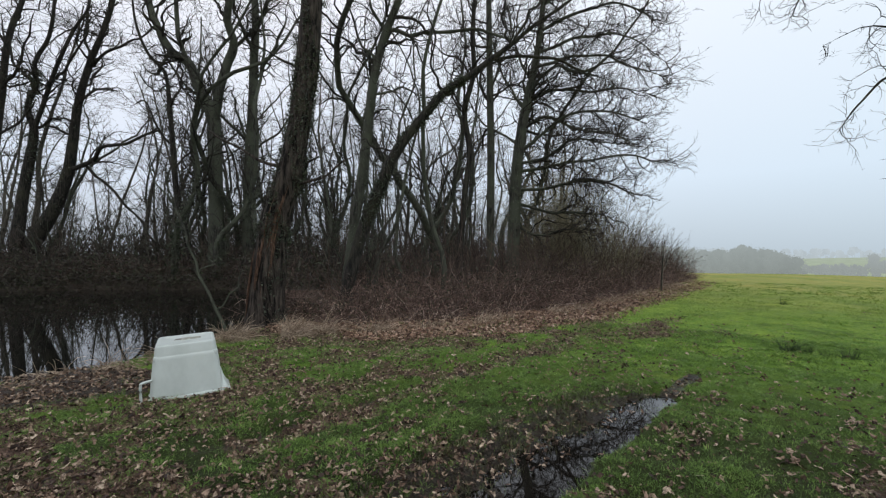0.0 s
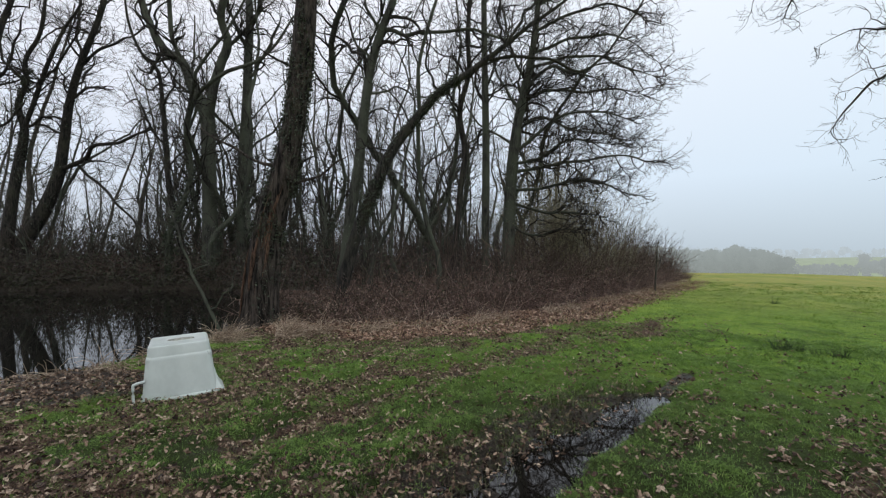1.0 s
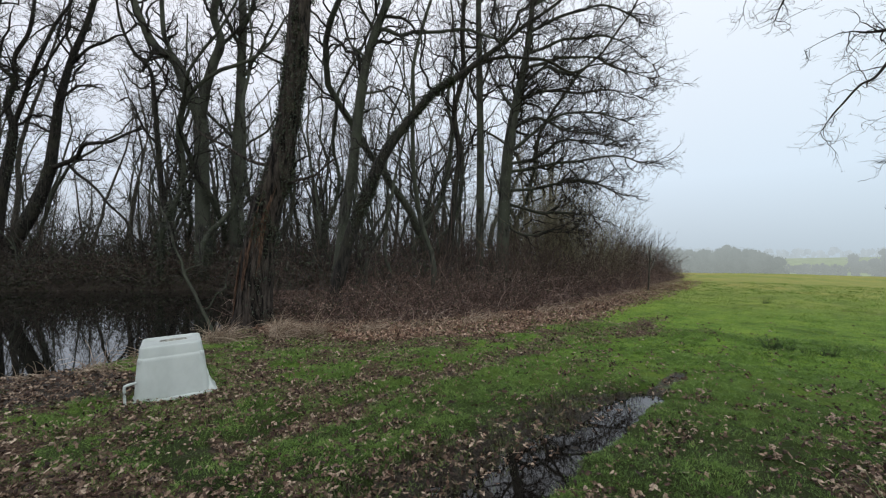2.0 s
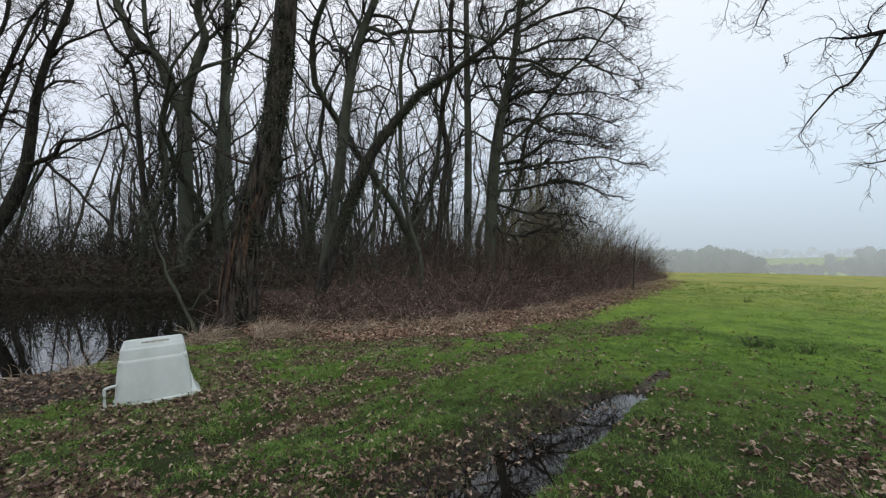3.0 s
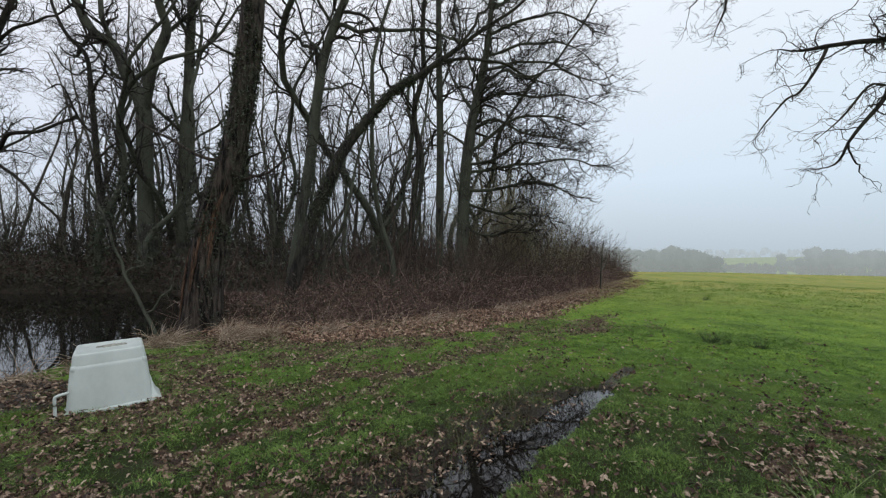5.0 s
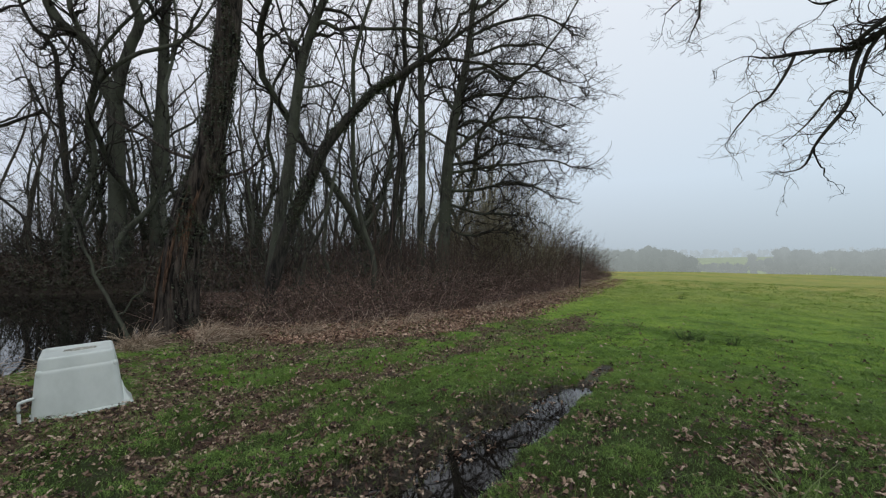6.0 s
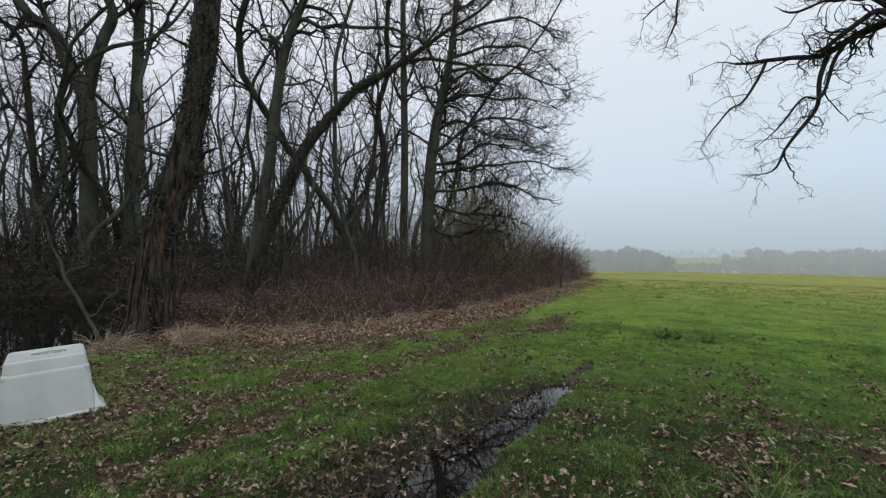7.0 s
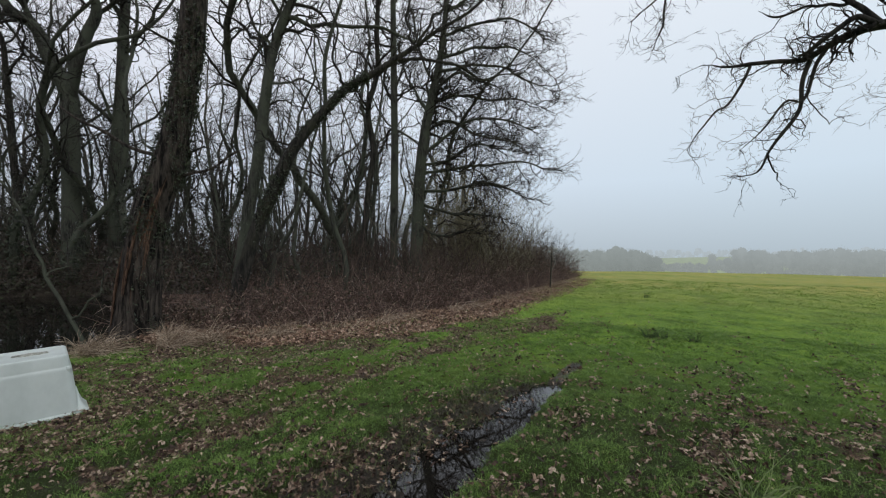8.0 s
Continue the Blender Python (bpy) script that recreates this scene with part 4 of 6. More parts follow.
limbs.append([(-16.11, 24.50, 13.58, 0.093), (-16.60, 24.50, 12.64, 0.079), (-17.26, 24.50, 12.31, 0.053), (-17.77, 24.50, 12.98, 0.040)])
limbs.append([(-13.28, 24.50, 5.64, 0.079), (-14.39, 24.50, 6.97, 0.066), (-15.06, 24.50, 7.64, 0.053), (-15.57, 24.50, 8.97, 0.040)])
tree("forked_tree", "large bare tree forking low by the pond",
     [(-13.14, 24.50, 0.02, 0.476), (-13.23, 24.50, 2.66, 0.423), (-13.32, 24.50, 5.97, 0.383), (-13.41, 24.50, 8.63, 0.383), (-13.55, 24.50, 9.80, 0.357), (-14.36, 24.50, 11.47, 0.291), (-14.91, 24.50, 12.81, 0.264), (-16.04, 24.50, 13.65, 0.225), (-16.79, 24.50, 14.99, 0.198), (-17.41, 24.50, 16.67, 0.185), (-17.84, 24.50, 19.37, 0.145), (-18.21, 24.50, 23.43, 0.079)],
     limbs, TALL, BARK, 261, ivy=700, ivy_top=0.6)
limbs = []
limbs.append([(-11.66, 25.50, 12.22, 0.110), (-10.70, 25.50, 13.44, 0.096), (-10.12, 25.50, 14.84, 0.083), (-9.51, 25.50, 16.59, 0.055)])
limbs.append([(-11.57, 25.50, 14.14, 0.124), (-12.45, 25.50, 15.54, 0.096), (-12.81, 25.50, 17.29, 0.083), (-13.00, 25.50, 19.39, 0.055)])
limbs.append([(-11.51, 25.50, 15.89, 0.124), (-10.73, 25.50, 17.29, 0.096), (-10.22, 25.50, 19.39, 0.069)])
limbs.append([(-11.85, 25.50, 8.58, 0.083), (-12.58, 25.50, 10.31, 0.069), (-12.94, 25.50, 11.70, 0.041)])
tree("upright_tree", "upright bare tree with mossy bark beside the pond",
     [(-11.82, 25.50, -0.05, 0.358), (-11.84, 25.50, 3.39, 0.330), (-11.84, 25.50, 7.19, 0.289), (-11.65, 25.50, 10.66, 0.261), (-11.57, 25.50, 13.97, 0.248), (-11.52, 25.50, 16.24, 0.220), (-11.71, 25.50, 19.39, 0.165), (-11.99, 25.50, 24.32, 0.083)],
     limbs, TALL, BARK, 271, ivy=500, ivy_top=0.7)
limbs = []
limbs.append([(-22.74, 25.50, 6.84, 0.193), (-21.70, 25.50, 7.19, 0.165), (-20.68, 25.50, 8.16, 0.138), (-19.13, 25.50, 8.54, 0.110), (-17.62, 25.50, 9.16, 0.083), (-17.90, 25.50, 10.10, 0.055)])
limbs.append([(-21.74, 25.50, 13.02, 0.110), (-20.23, 25.50, 14.14, 0.096), (-18.58, 25.50, 14.77, 0.069), (-17.31, 25.50, 15.89, 0.055)])
limbs.append([(-22.59, 25.50, 8.58, 0.096), (-23.81, 25.50, 9.44, 0.083), (-25.01, 25.50, 9.27, 0.055)])
limbs.append([(-21.61, 25.50, 13.37, 0.110), (-21.98, 25.50, 15.19, 0.096), (-21.66, 25.50, 17.29, 0.069), (-22.03, 25.50, 19.39, 0.055)])
limbs.append([(-21.88, 25.50, 7.12, 0.110), (-20.48, 25.50, 5.81, 0.096), (-18.74, 25.50, 4.08, 0.083), (-17.17, 25.50, 2.01, 0.069)])
limbs.append([(-22.27, 25.50, 11.01, 0.096), (-21.07, 25.50, 11.70, 0.083), (-19.68, 25.50, 11.53, 0.055)])
tree("leaning_tree", "dark leaning tree reaching over the pond",
     [(-25.18, 25.50, 1.84, 0.495), (-23.84, 25.50, 4.15, 0.440), (-22.97, 25.50, 6.32, 0.372), (-22.65, 25.50, 8.40, 0.316), (-22.34, 25.50, 10.83, 0.275), (-21.68, 25.50, 13.27, 0.234), (-20.84, 25.50, 15.36, 0.193), (-20.27, 25.50, 17.29, 0.165), (-19.68, 25.50, 20.09, 0.124), (-19.31, 25.50, 24.32, 0.069)],
     limbs, TALL, BARK_DARK, 281, girth=0.8, ivy=400, ivy_top=0.5)
limbs = []
limbs.append([(-24.59, 25.00, 8.95, 0.162), (-23.94, 25.00, 10.99, 0.148), (-23.38, 25.00, 12.19, 0.135), (-22.29, 25.00, 14.85, 0.108), (-21.57, 25.00, 16.29, 0.081), (-21.08, 25.00, 18.70, 0.054)])
limbs.append([(-24.49, 25.00, 11.84, 0.108), (-25.43, 25.00, 12.87, 0.094), (-26.30, 25.00, 14.58, 0.067), (-26.66, 25.00, 15.95, 0.054)])
limbs.append([(-23.38, 25.00, 12.19, 0.108), (-22.54, 25.00, 12.87, 0.081), (-21.54, 25.00, 14.58, 0.067), (-21.22, 25.00, 15.61, 0.040)])
limbs.append([(-24.53, 25.00, 9.29, 0.094), (-23.18, 25.00, 9.80, 0.081), (-21.82, 25.00, 9.63, 0.054)])
tree("ivy_stem_tree", "crooked tree with an ivy-covered stem beyond the pond",
     [(-25.49, 25.00, 1.67, 0.405), (-25.14, 25.00, 5.05, 0.337), (-24.70, 25.00, 7.59, 0.297), (-24.52, 25.00, 9.12, 0.243), (-24.95, 25.00, 10.48, 0.189), (-24.43, 25.00, 11.84, 0.162), (-24.51, 25.00, 13.21, 0.148), (-23.75, 25.00, 14.58, 0.121), (-23.44, 25.00, 16.29, 0.108), (-23.30, 25.00, 19.04, 0.081), (-23.02, 25.00, 23.18, 0.040)],
     limbs, TALL, BARK_DARK, 291, girth=0.8, ivy=1800, ivy_top=0.6, ivy_spread=0.5)
limbs = []
limbs.append([(-27.06, 25.50, 11.70, 0.110), (-26.11, 25.50, 13.09, 0.096), (-25.44, 25.50, 14.84, 0.069), (-25.12, 25.50, 16.59, 0.055)])
limbs.append([(-26.75, 25.50, 14.49, 0.110), (-27.89, 25.50, 16.24, 0.096), (-28.27, 25.50, 18.34, 0.069)])
limbs.append([(-27.42, 25.50, 8.58, 0.096), (-26.05, 25.50, 9.62, 0.083), (-25.04, 25.50, 11.01, 0.055)])
tree("pond_edge_tree", "bare tree leaning in at the end of the pond",
     [(-28.00, 25.50, 1.67, 0.358), (-27.72, 25.50, 5.81, 0.330), (-27.36, 25.50, 8.92, 0.303), (-27.05, 25.50, 11.53, 0.261), (-26.81, 25.50, 13.97, 0.220), (-26.42, 25.50, 15.71, 0.193), (-25.76, 25.50, 17.46, 0.151), (-25.18, 25.50, 20.44, 0.110), (-24.88, 25.50, 24.32, 0.069)],
     limbs, TALL, BARK_DARK, 301, girth=0.8, ivy=300, ivy_top=0.5)
limbs = []
limbs.append([(-15.97, 24.80, 6.70, 0.080), (-14.91, 24.80, 7.88, 0.067), (-14.31, 24.80, 9.06, 0.054)])
limbs.append([(-16.28, 24.80, 10.41, 0.080), (-15.62, 24.80, 11.76, 0.067), (-15.70, 24.80, 13.46, 0.054)])
limbs.append([(-16.05, 24.80, 8.05, 0.080), (-17.11, 24.80, 9.40, 0.067), (-17.79, 24.80, 10.75, 0.054), (-18.46, 24.80, 10.41, 0.040)])
limbs.append([(-16.42, 24.80, 11.76, 0.067), (-17.29, 24.80, 11.42, 0.054), (-18.32, 24.80, 12.78, 0.040)])
tree("crooked_tree", "crooked thin tree beyond the pond",
     [(-14.57, 24.80, 0.33, 0.227), (-15.27, 24.80, 3.01, 0.214), (-15.83, 24.80, 5.52, 0.187), (-16.05, 24.80, 7.98, 0.174), (-16.28, 24.80, 10.58, 0.161), (-16.56, 24.80, 12.44, 0.134), (-17.59, 24.80, 13.63, 0.107), (-18.35, 24.80, 15.49, 0.080), (-18.64, 24.80, 17.88, 0.054)],
     limbs, TALL, BARK_DARK, 311, girth=0.8, ivy=500, ivy_top=0.6)
limbs = []
limbs.append([(-5.02, 9.30, 0.37, 0.025), (-4.62, 9.30, 0.75, 0.020), (-4.46, 9.30, 1.19, 0.015), (-4.55, 9.30, 1.37, 0.010)])
limbs.append([(-5.42, 9.30, 1.17, 0.020), (-5.17, 9.30, 1.47, 0.015), (-5.12, 9.30, 1.88, 0.010)])
limbs.append([(-5.73, 9.30, 2.15, 0.020), (-6.08, 9.30, 2.35, 0.015), (-6.46, 9.30, 2.50, 0.010)])
limbs.append([(-5.99, 9.30, 2.71, 0.025), (-6.09, 9.30, 3.26, 0.020), (-5.94, 9.30, 3.76, 0.015), (-6.03, 9.30, 4.27, 0.010)])
tree("leaning_sapling", "thin pale sapling leaning out over the pond",
     [(-4.76, 9.30, -0.30, 0.055), (-4.86, 9.30, 0.06, 0.050), (-5.08, 9.30, 0.50, 0.045), (-5.20, 9.30, 0.77, 0.045), (-5.42, 9.30, 1.17, 0.040), (-5.49, 9.30, 1.47, 0.035), (-5.66, 9.30, 1.80, 0.035), (-5.74, 9.30, 2.19, 0.030), (-5.99, 9.30, 2.71, 0.030), (-6.13, 9.30, 2.94, 0.025), (-6.39, 9.30, 3.20, 0.020), (-6.57, 9.30, 3.64, 0.015)],
     limbs, dict(SPARSE, crown=False), BARK, 321, sides=8, flare=0.1, girth=0.75)
limbs = []
limbs.append([(9.55, 18.30, 0.79, 0.020), (9.75, 18.30, 1.35, 0.020), (9.83, 18.30, 1.77, 0.020)])
limbs.append([(9.60, 18.30, 1.35, 0.020), (9.43, 18.30, 1.75, 0.020), (9.38, 18.30, 2.09, 0.020)])
tree("edge_sapling", "thin pale sapling standing at the edge of the thicket",
     [(9.52, 18.30, 0.02, 0.039), (9.55, 18.30, 0.66, 0.039), (9.60, 18.30, 1.35, 0.030), (9.63, 18.30, 1.90, 0.020), (9.71, 18.30, 2.27, 0.020)],
     limbs, dict(SPARSE, branch=1.2, branch_len=(0.2, 0.5), mid=0.0, crown=False), BARK_PALE, 341, sides=8, flare=0.1)
limbs = []
limbs.append([(9.35, 1.0, 3.41, 0.14), (8.28, 2.39, 4.01, 0.105), (7.38, 3.32, 4.45, 0.082), (6.83, 3.96, 4.59, 0.069), (6.72, 4.19, 4.57, 0.060), (6.46, 4.35, 4.44, 0.046), (6.27, 4.50, 4.36, 0.038), (6.03, 4.66, 4.36, 0.032), (5.69, 4.84, 4.33, 0.026), (5.46, 4.99, 4.37, 0.016), (5.22, 5.15, 4.45, 0.010), (4.77, 5.26, 4.23, 0.008)])
limbs.append([(6.92, 3.89, 4.58, 0.040), (6.73, 4.03, 4.70, 0.038), (6.53, 4.13, 4.72, 0.036), (6.24, 4.40, 4.44, 0.028), (6.15, 4.52, 4.37, 0.022)])
limbs.append([(6.33, 4.48, 4.37, 0.034), (6.20, 4.51, 3.98, 0.028), (6.14, 4.53, 3.62, 0.025), (5.91, 4.58, 3.30, 0.022), (5.72, 4.63, 3.03, 0.016), (5.56, 4.66, 2.79, 0.013), (5.18, 4.75, 2.65, 0.008)])
limbs.append([(6.43, 4.36, 4.43, 0.025), (6.37, 4.42, 4.25, 0.025), (6.34, 4.48, 4.10, 0.022), (6.08, 4.44, 3.74, 0.018), (5.85, 4.49, 3.70, 0.015), (5.45, 4.48, 3.28, 0.012), (5.15, 4.55, 3.02, 0.009)])
limbs.append([(5.69, 4.84, 4.32, 0.023), (5.57, 4.87, 4.06, 0.019), (5.37, 4.91, 3.77, 0.016), (5.26, 5.04, 3.68, 0.013), (5.01, 5.10, 3.39, 0.010), (4.85, 5.14, 3.10, 0.008)])
limbs.append([(6.83, 3.96, 4.59, 0.041), (6.59, 4.22, 5.04, 0.033), (6.36, 4.48, 5.49, 0.025), (6.00, 4.66, 5.55, 0.019), (5.47, 4.89, 5.79, 0.013)])
limbs.append([(5.47, 4.89, 5.79, 0.019), (4.75, 5.16, 5.69, 0.016), (4.59, 5.20, 5.27, 0.016), (4.52, 5.21, 4.93, 0.013), (4.42, 5.24, 4.60, 0.008)])
limbs.append([(5.07, 5.08, 5.77, 0.016), (4.74, 5.26, 5.58, 0.013), (4.33, 5.36, 5.24, 0.010), (4.08, 5.42, 5.07, 0.008)])
limbs.append([(5.72, 4.63, 3.03, 0.013), (5.79, 4.61, 2.79, 0.009), (5.90, 4.58, 2.60, 0.008)])
limbs.append([(6.63, 4.19, 5.00, 0.024), (6.51, 4.34, 5.04, 0.022), (6.36, 4.48, 5.09, 0.019), (5.99, 4.67, 4.99, 0.016), (5.78, 4.82, 5.13, 0.010)])
limbs.append([(9.3, 0.95, 4.5, 0.07), (8.2, 2.4, 4.35, 0.035), (7.4, 3.6, 3.85, 0.016), (7.0, 4.12, 3.5, 0.006)])
tree("overhanging_oak", "big bare oak overhanging the grass with low limbs",
     [(9.4, 0.9, -0.74, 0.36), (9.45, 0.9, 0.96, 0.31), (9.4, 0.9, 2.69, 0.28), (9.3, 0.9, 4.90, 0.24), (9.2, 0.9, 7.60, 0.16)],
     limbs, dict(cap0=0.016, mid=4.2, mid_len=(0.25, 1.0), branch=6.5, branch_len=(0.15, 0.6), twig=11.0, twig_len=(0.07, 0.26), fine=8.0, fine_len=(0.03, 0.12), lo=0.25, up=-0.02, wild=0.42, bend=0.3, min0=0.0055, min1=0.0036, min2=0.0024, min3=0.0018, angle=(25, 75), bias=(-0.2, 0, -0.12), crown=False, sway=0.3), BARK_DARK, 331, depth=0.0)


# ---------------------------------------------------------------- trees deeper in the wood
def slender(seed, height, radius, lean, ivy=0):
    """A tall thin woodland tree, about its own foot."""
    global rng
    rng = np.random.default_rng(seed)
    base = new("woodland_tree")
    k = 26
    P = np.zeros((1, k, 3))
    d = np.array([lean, 0.3 * lean, 1.0])
    for i in range(1, k):
        d = unit(d + rng.normal(size=3) * 0.19 + np.array([0, 0, 0.15]))
        P[0, i] = P[0, i - 1] + d * height / (k - 1)
    P[0, :, 2] -= 0.3
    R = 0.85 * radius * np.linspace(1.0, 0.2, k)[None] ** 0.9
    stem = piece("trunk", trunk_mesh("trunk", P, R, 9, BARK, 0.08, 0.2), base)
    L, RL = sprout(P, R, 1.3, 0.2, 0.97, (1.4, 4.6), (25, 65), 12, 0.10, 0.34, 0.42, 0.05, 0.25, (0, 0, 0), 0.015)
    A, RA = sprout(L, RL, 2.2, 0.12, 1.0, (0.6, 1.9), (25, 60), 6, 0.06, 0.34, 0.55, 0.03, 0.4, (0, 0, 0), 0.0095)
    B, RB = sprout(A, RA, 2.8, 0.12, 1.0, (0.35, 1.0), (25, 60), 3, 0.05, 0.3, 0.6, 0.012, 0.5, (0, 0, 0), 0.007)
    C, RC = sprout(B, RB, 1.35, 0.15, 1.0, (0.25, 0.55), (20, 60), 3, 0.04, 0.25, 0.7, 0.007, 0.6, (0, 0, 0), 0.0055)
    S, RS = sprout(P, R, 2.2, 0.03, 0.25, (0.5, 1.6), (40, 80), 5, 0.05, 0.25, 0.12, 0.02, 0.4, (0, 0, 0), 0.009)
    tagged(piece("branchwork", tube_mesh("branchwork", [(L, RL, 5), (A, RA, 3), (S, RS, 3)], BARK_DARK), base), kind="stuff")
    tagged(piece("crown", tube_mesh("crown", [(B, RB, 3), (C, RC, 3)], TWIG), base), "fine bare winter twigs", kind="stuff")
    if ivy:
        q = rng.random(ivy) ** 1.2 * 9
        i = q.astype(int)
        a = rng.uniform(0, 2 * np.pi, ivy)
        r = (R[0, i] + 0.05 + rng.random(ivy) ** 2 * 0.3)
        at = P[0, i] + (P[0, i + 1] - P[0, i]) * (q - i)[:, None] + np.stack([np.cos(a) * r, np.sin(a) * r, rng.normal(size=ivy) * 0.1], 1)
        tagged(piece("ivy", leaf_cloud("ivy", at, 0.075, IVY, 1.0), stem), "dark green clinging ivy", kind="stuff")
    return base


def distant(seed, height, radius):
    """A thin tree of the deeper wood with a plainer crown, about its own foot."""
    global rng
    rng = np.random.default_rng(seed)
    base = new("woodland_tree")
    k = 14
    P = np.zeros((1, k, 3))
    d = np.array([rng.normal() * 0.08, rng.normal() * 0.08, 1.0])
    for i in range(1, k):
        d = unit(d + rng.normal(size=3) * 0.1 + np.array([0, 0, 0.12]))
        P[0, i] = P[0, i - 1] + d * height / (k - 1)
    P[0, :, 2] -= 0.3
    R = radius * np.linspace(1.0, 0.2, k)[None]
    piece("trunk", trunk_mesh("trunk", P, R, 7, BARK_PALE, 0.06, 0.15), base)
    L, RL = sprout(P, R, 1.5, 0.1, 0.97, (1.2, 4.0), (25, 70), 8, 0.08, 0.34, 0.42, 0.05, 0.3, (0, 0, 0), 0.02)
    A, RA = sprout(L, RL, 1.7, 0.1, 1.0, (0.6, 1.8), (25, 65), 4, 0.06, 0.3, 0.6, 0.03, 0.5, (0, 0, 0), 0.014)
    tagged(piece("branchwork", tube_mesh("branchwork", [(L, RL, 4), (A, RA, 3)], FAR_SCRUB), base), kind="stuff")
    return base


def coppice(seed):
    """A many-stemmed shrubby tree, about its own foot."""
    global rng
    rng = np.random.default_rng(seed)
    base = new("coppice_shrub")
    n, k = 7, 12
    a = rng.uniform(0, 2 * np.pi, n)
    P = np.zeros((n, k, 3))
    P[:, 0] = np.stack([np.cos(a) * 0.15, np.sin(a) * 0.15, np.full(n, -0.2)], 1)
    d = unit(np.stack([np.cos(a) * 0.3, np.sin(a) * 0.3, np.ones(n)], 1))
    ln = rng.uniform(2.0, 4.8, n)
    for i in range(1, k):
        d = unit(d + rng.normal(size=(n, 3)) * 0.12 + np.array([0, 0, 0.03]))
        P[:, i] = P[:, i - 1] + d * (ln / (k - 1))[:, None]
    R = rng.uniform(0.03, 0.055, n)[:, None] * np.linspace(1, 0.25, k)[None]
    for i in range(n):
        piece("stem", tube_mesh("stem", [(P[i:i + 1], R[i:i + 1], 6)], BARK), base)
    A, RA = sprout(P, R, 2.4, 0.1, 1.0, (0.6, 1.8), (20, 60), 6, 0.08, 0.28, 0.5, 0.02, 0.4, (0, 0, 0), 0.008)
    B, RB = sprout(A, RA, 3.4, 0.1, 1.0, (0.35, 0.9), (20, 60), 3, 0.05, 0.28, 0.6, 0.009, 0.5, (0, 0, 0), 0.006)
    tagged(piece("crown", tube_mesh("crown", [(A, RA, 3), (B, RB, 3)], TWIG), base), "fine bare winter twigs", kind="stuff")
    return base


def free_spots(place, count, box, gap, taken, right, glade=False):
    """Random spots in the wood, clear of pond, field and one another."""
    out = []
    for _ in range(9000):
        if len(out) == count:
            break
        x, y = place.uniform(box[0], box[1]), place.uniform(box[2], box[3])
        if float(wood_side(np.array(x), np.array(y))) < 3.0 or float(pond(np.array(x), np.array(y))) > 0.02:
            continue
        if (glade and -0.90 < x / y < -0.69) or (x < -6 and y < 22.2) or x > right * y - 0.5 or -x > 1.05 * y + 2:
            continue
        if any((x - a) ** 2 + (y - b) ** 2 < gap for a, b in out + taken):
            continue
        out.append((x, y))
    return out


def scatter(kinds, spots, place, label, group):
    for n, (x, y) in enumerate(spots):
        m = pose(x, y, float(land(x, y)), 0, 0, place.uniform(0, 360))
        if n < len(kinds):
            ob = kinds[n]
            ob.matrix_world = m
        else:
            ob = copy_thing(kinds[n % len(kinds)], m)
        tagged(ob, label, "tree", group)


def plant_wood():
    place = random.Random(11)
    tall = [slender(100 + i, *a) for i, a in enumerate([(18, 0.19, 0.05, 500), (17, 0.13, -0.06), (19, 0.23, 0.0, 300), (15, 0.11, 0.1), (18, 0.17, -0.03, 700), (14, 0.09, 0.05), (16, 0.12, 0.12)])]
    near = free_spots(place, 58, (-36, 16, 13, 48), 3.4, list(HERO_FEET), 0.235, True)
    near += free_spots(place, 8, (-14, -5, 23, 40), 2.2, near + list(HERO_FEET), 0.30)
    near += free_spots(place, 9, (-25, -8, 22.5, 36), 1.5, near + list(HERO_FEET), -0.30, True)
    near += free_spots(place, 3, (-6, 0, 15, 28), 2.2, near + list(HERO_FEET), 0.30)
    scatter(tall, near, place, "slender bare tree with grey-green bark in the wood", "woodland trees")
    thin = [distant(180 + i, *a) for i, a in enumerate([(17, 0.16), (14, 0.11), (19, 0.2), (12, 0.1)])]
    back = []
    while len(back) < 76:
        a, r = radians(place.uniform(-50, 17)), place.uniform(35, 64)
        back.append((r * math.sin(a), r * math.cos(a)))
    scatter(thin, back, place, "slender bare tree standing far back in the wood", "woodland trees")
    low = [coppice(160 + i) for i in range(4)]
    bushes = free_spots(place, 22, (-36, 14, 14, 40), 2.4, near + list(HERO_FEET), 0.12, True)
    bushes += free_spots(place, 11, (-34, -10, 22.5, 34), 2.0, near + bushes + list(HERO_FEET), 0.36)
    bushes += free_spots(place, 5, (-19, -8, 22.5, 32), 1.6, near + bushes + list(HERO_FEET), 0.36)
    scatter(low, bushes, place, "many-stemmed bare shrub under the woodland trees", "woodland shrubs")


plant_wood()


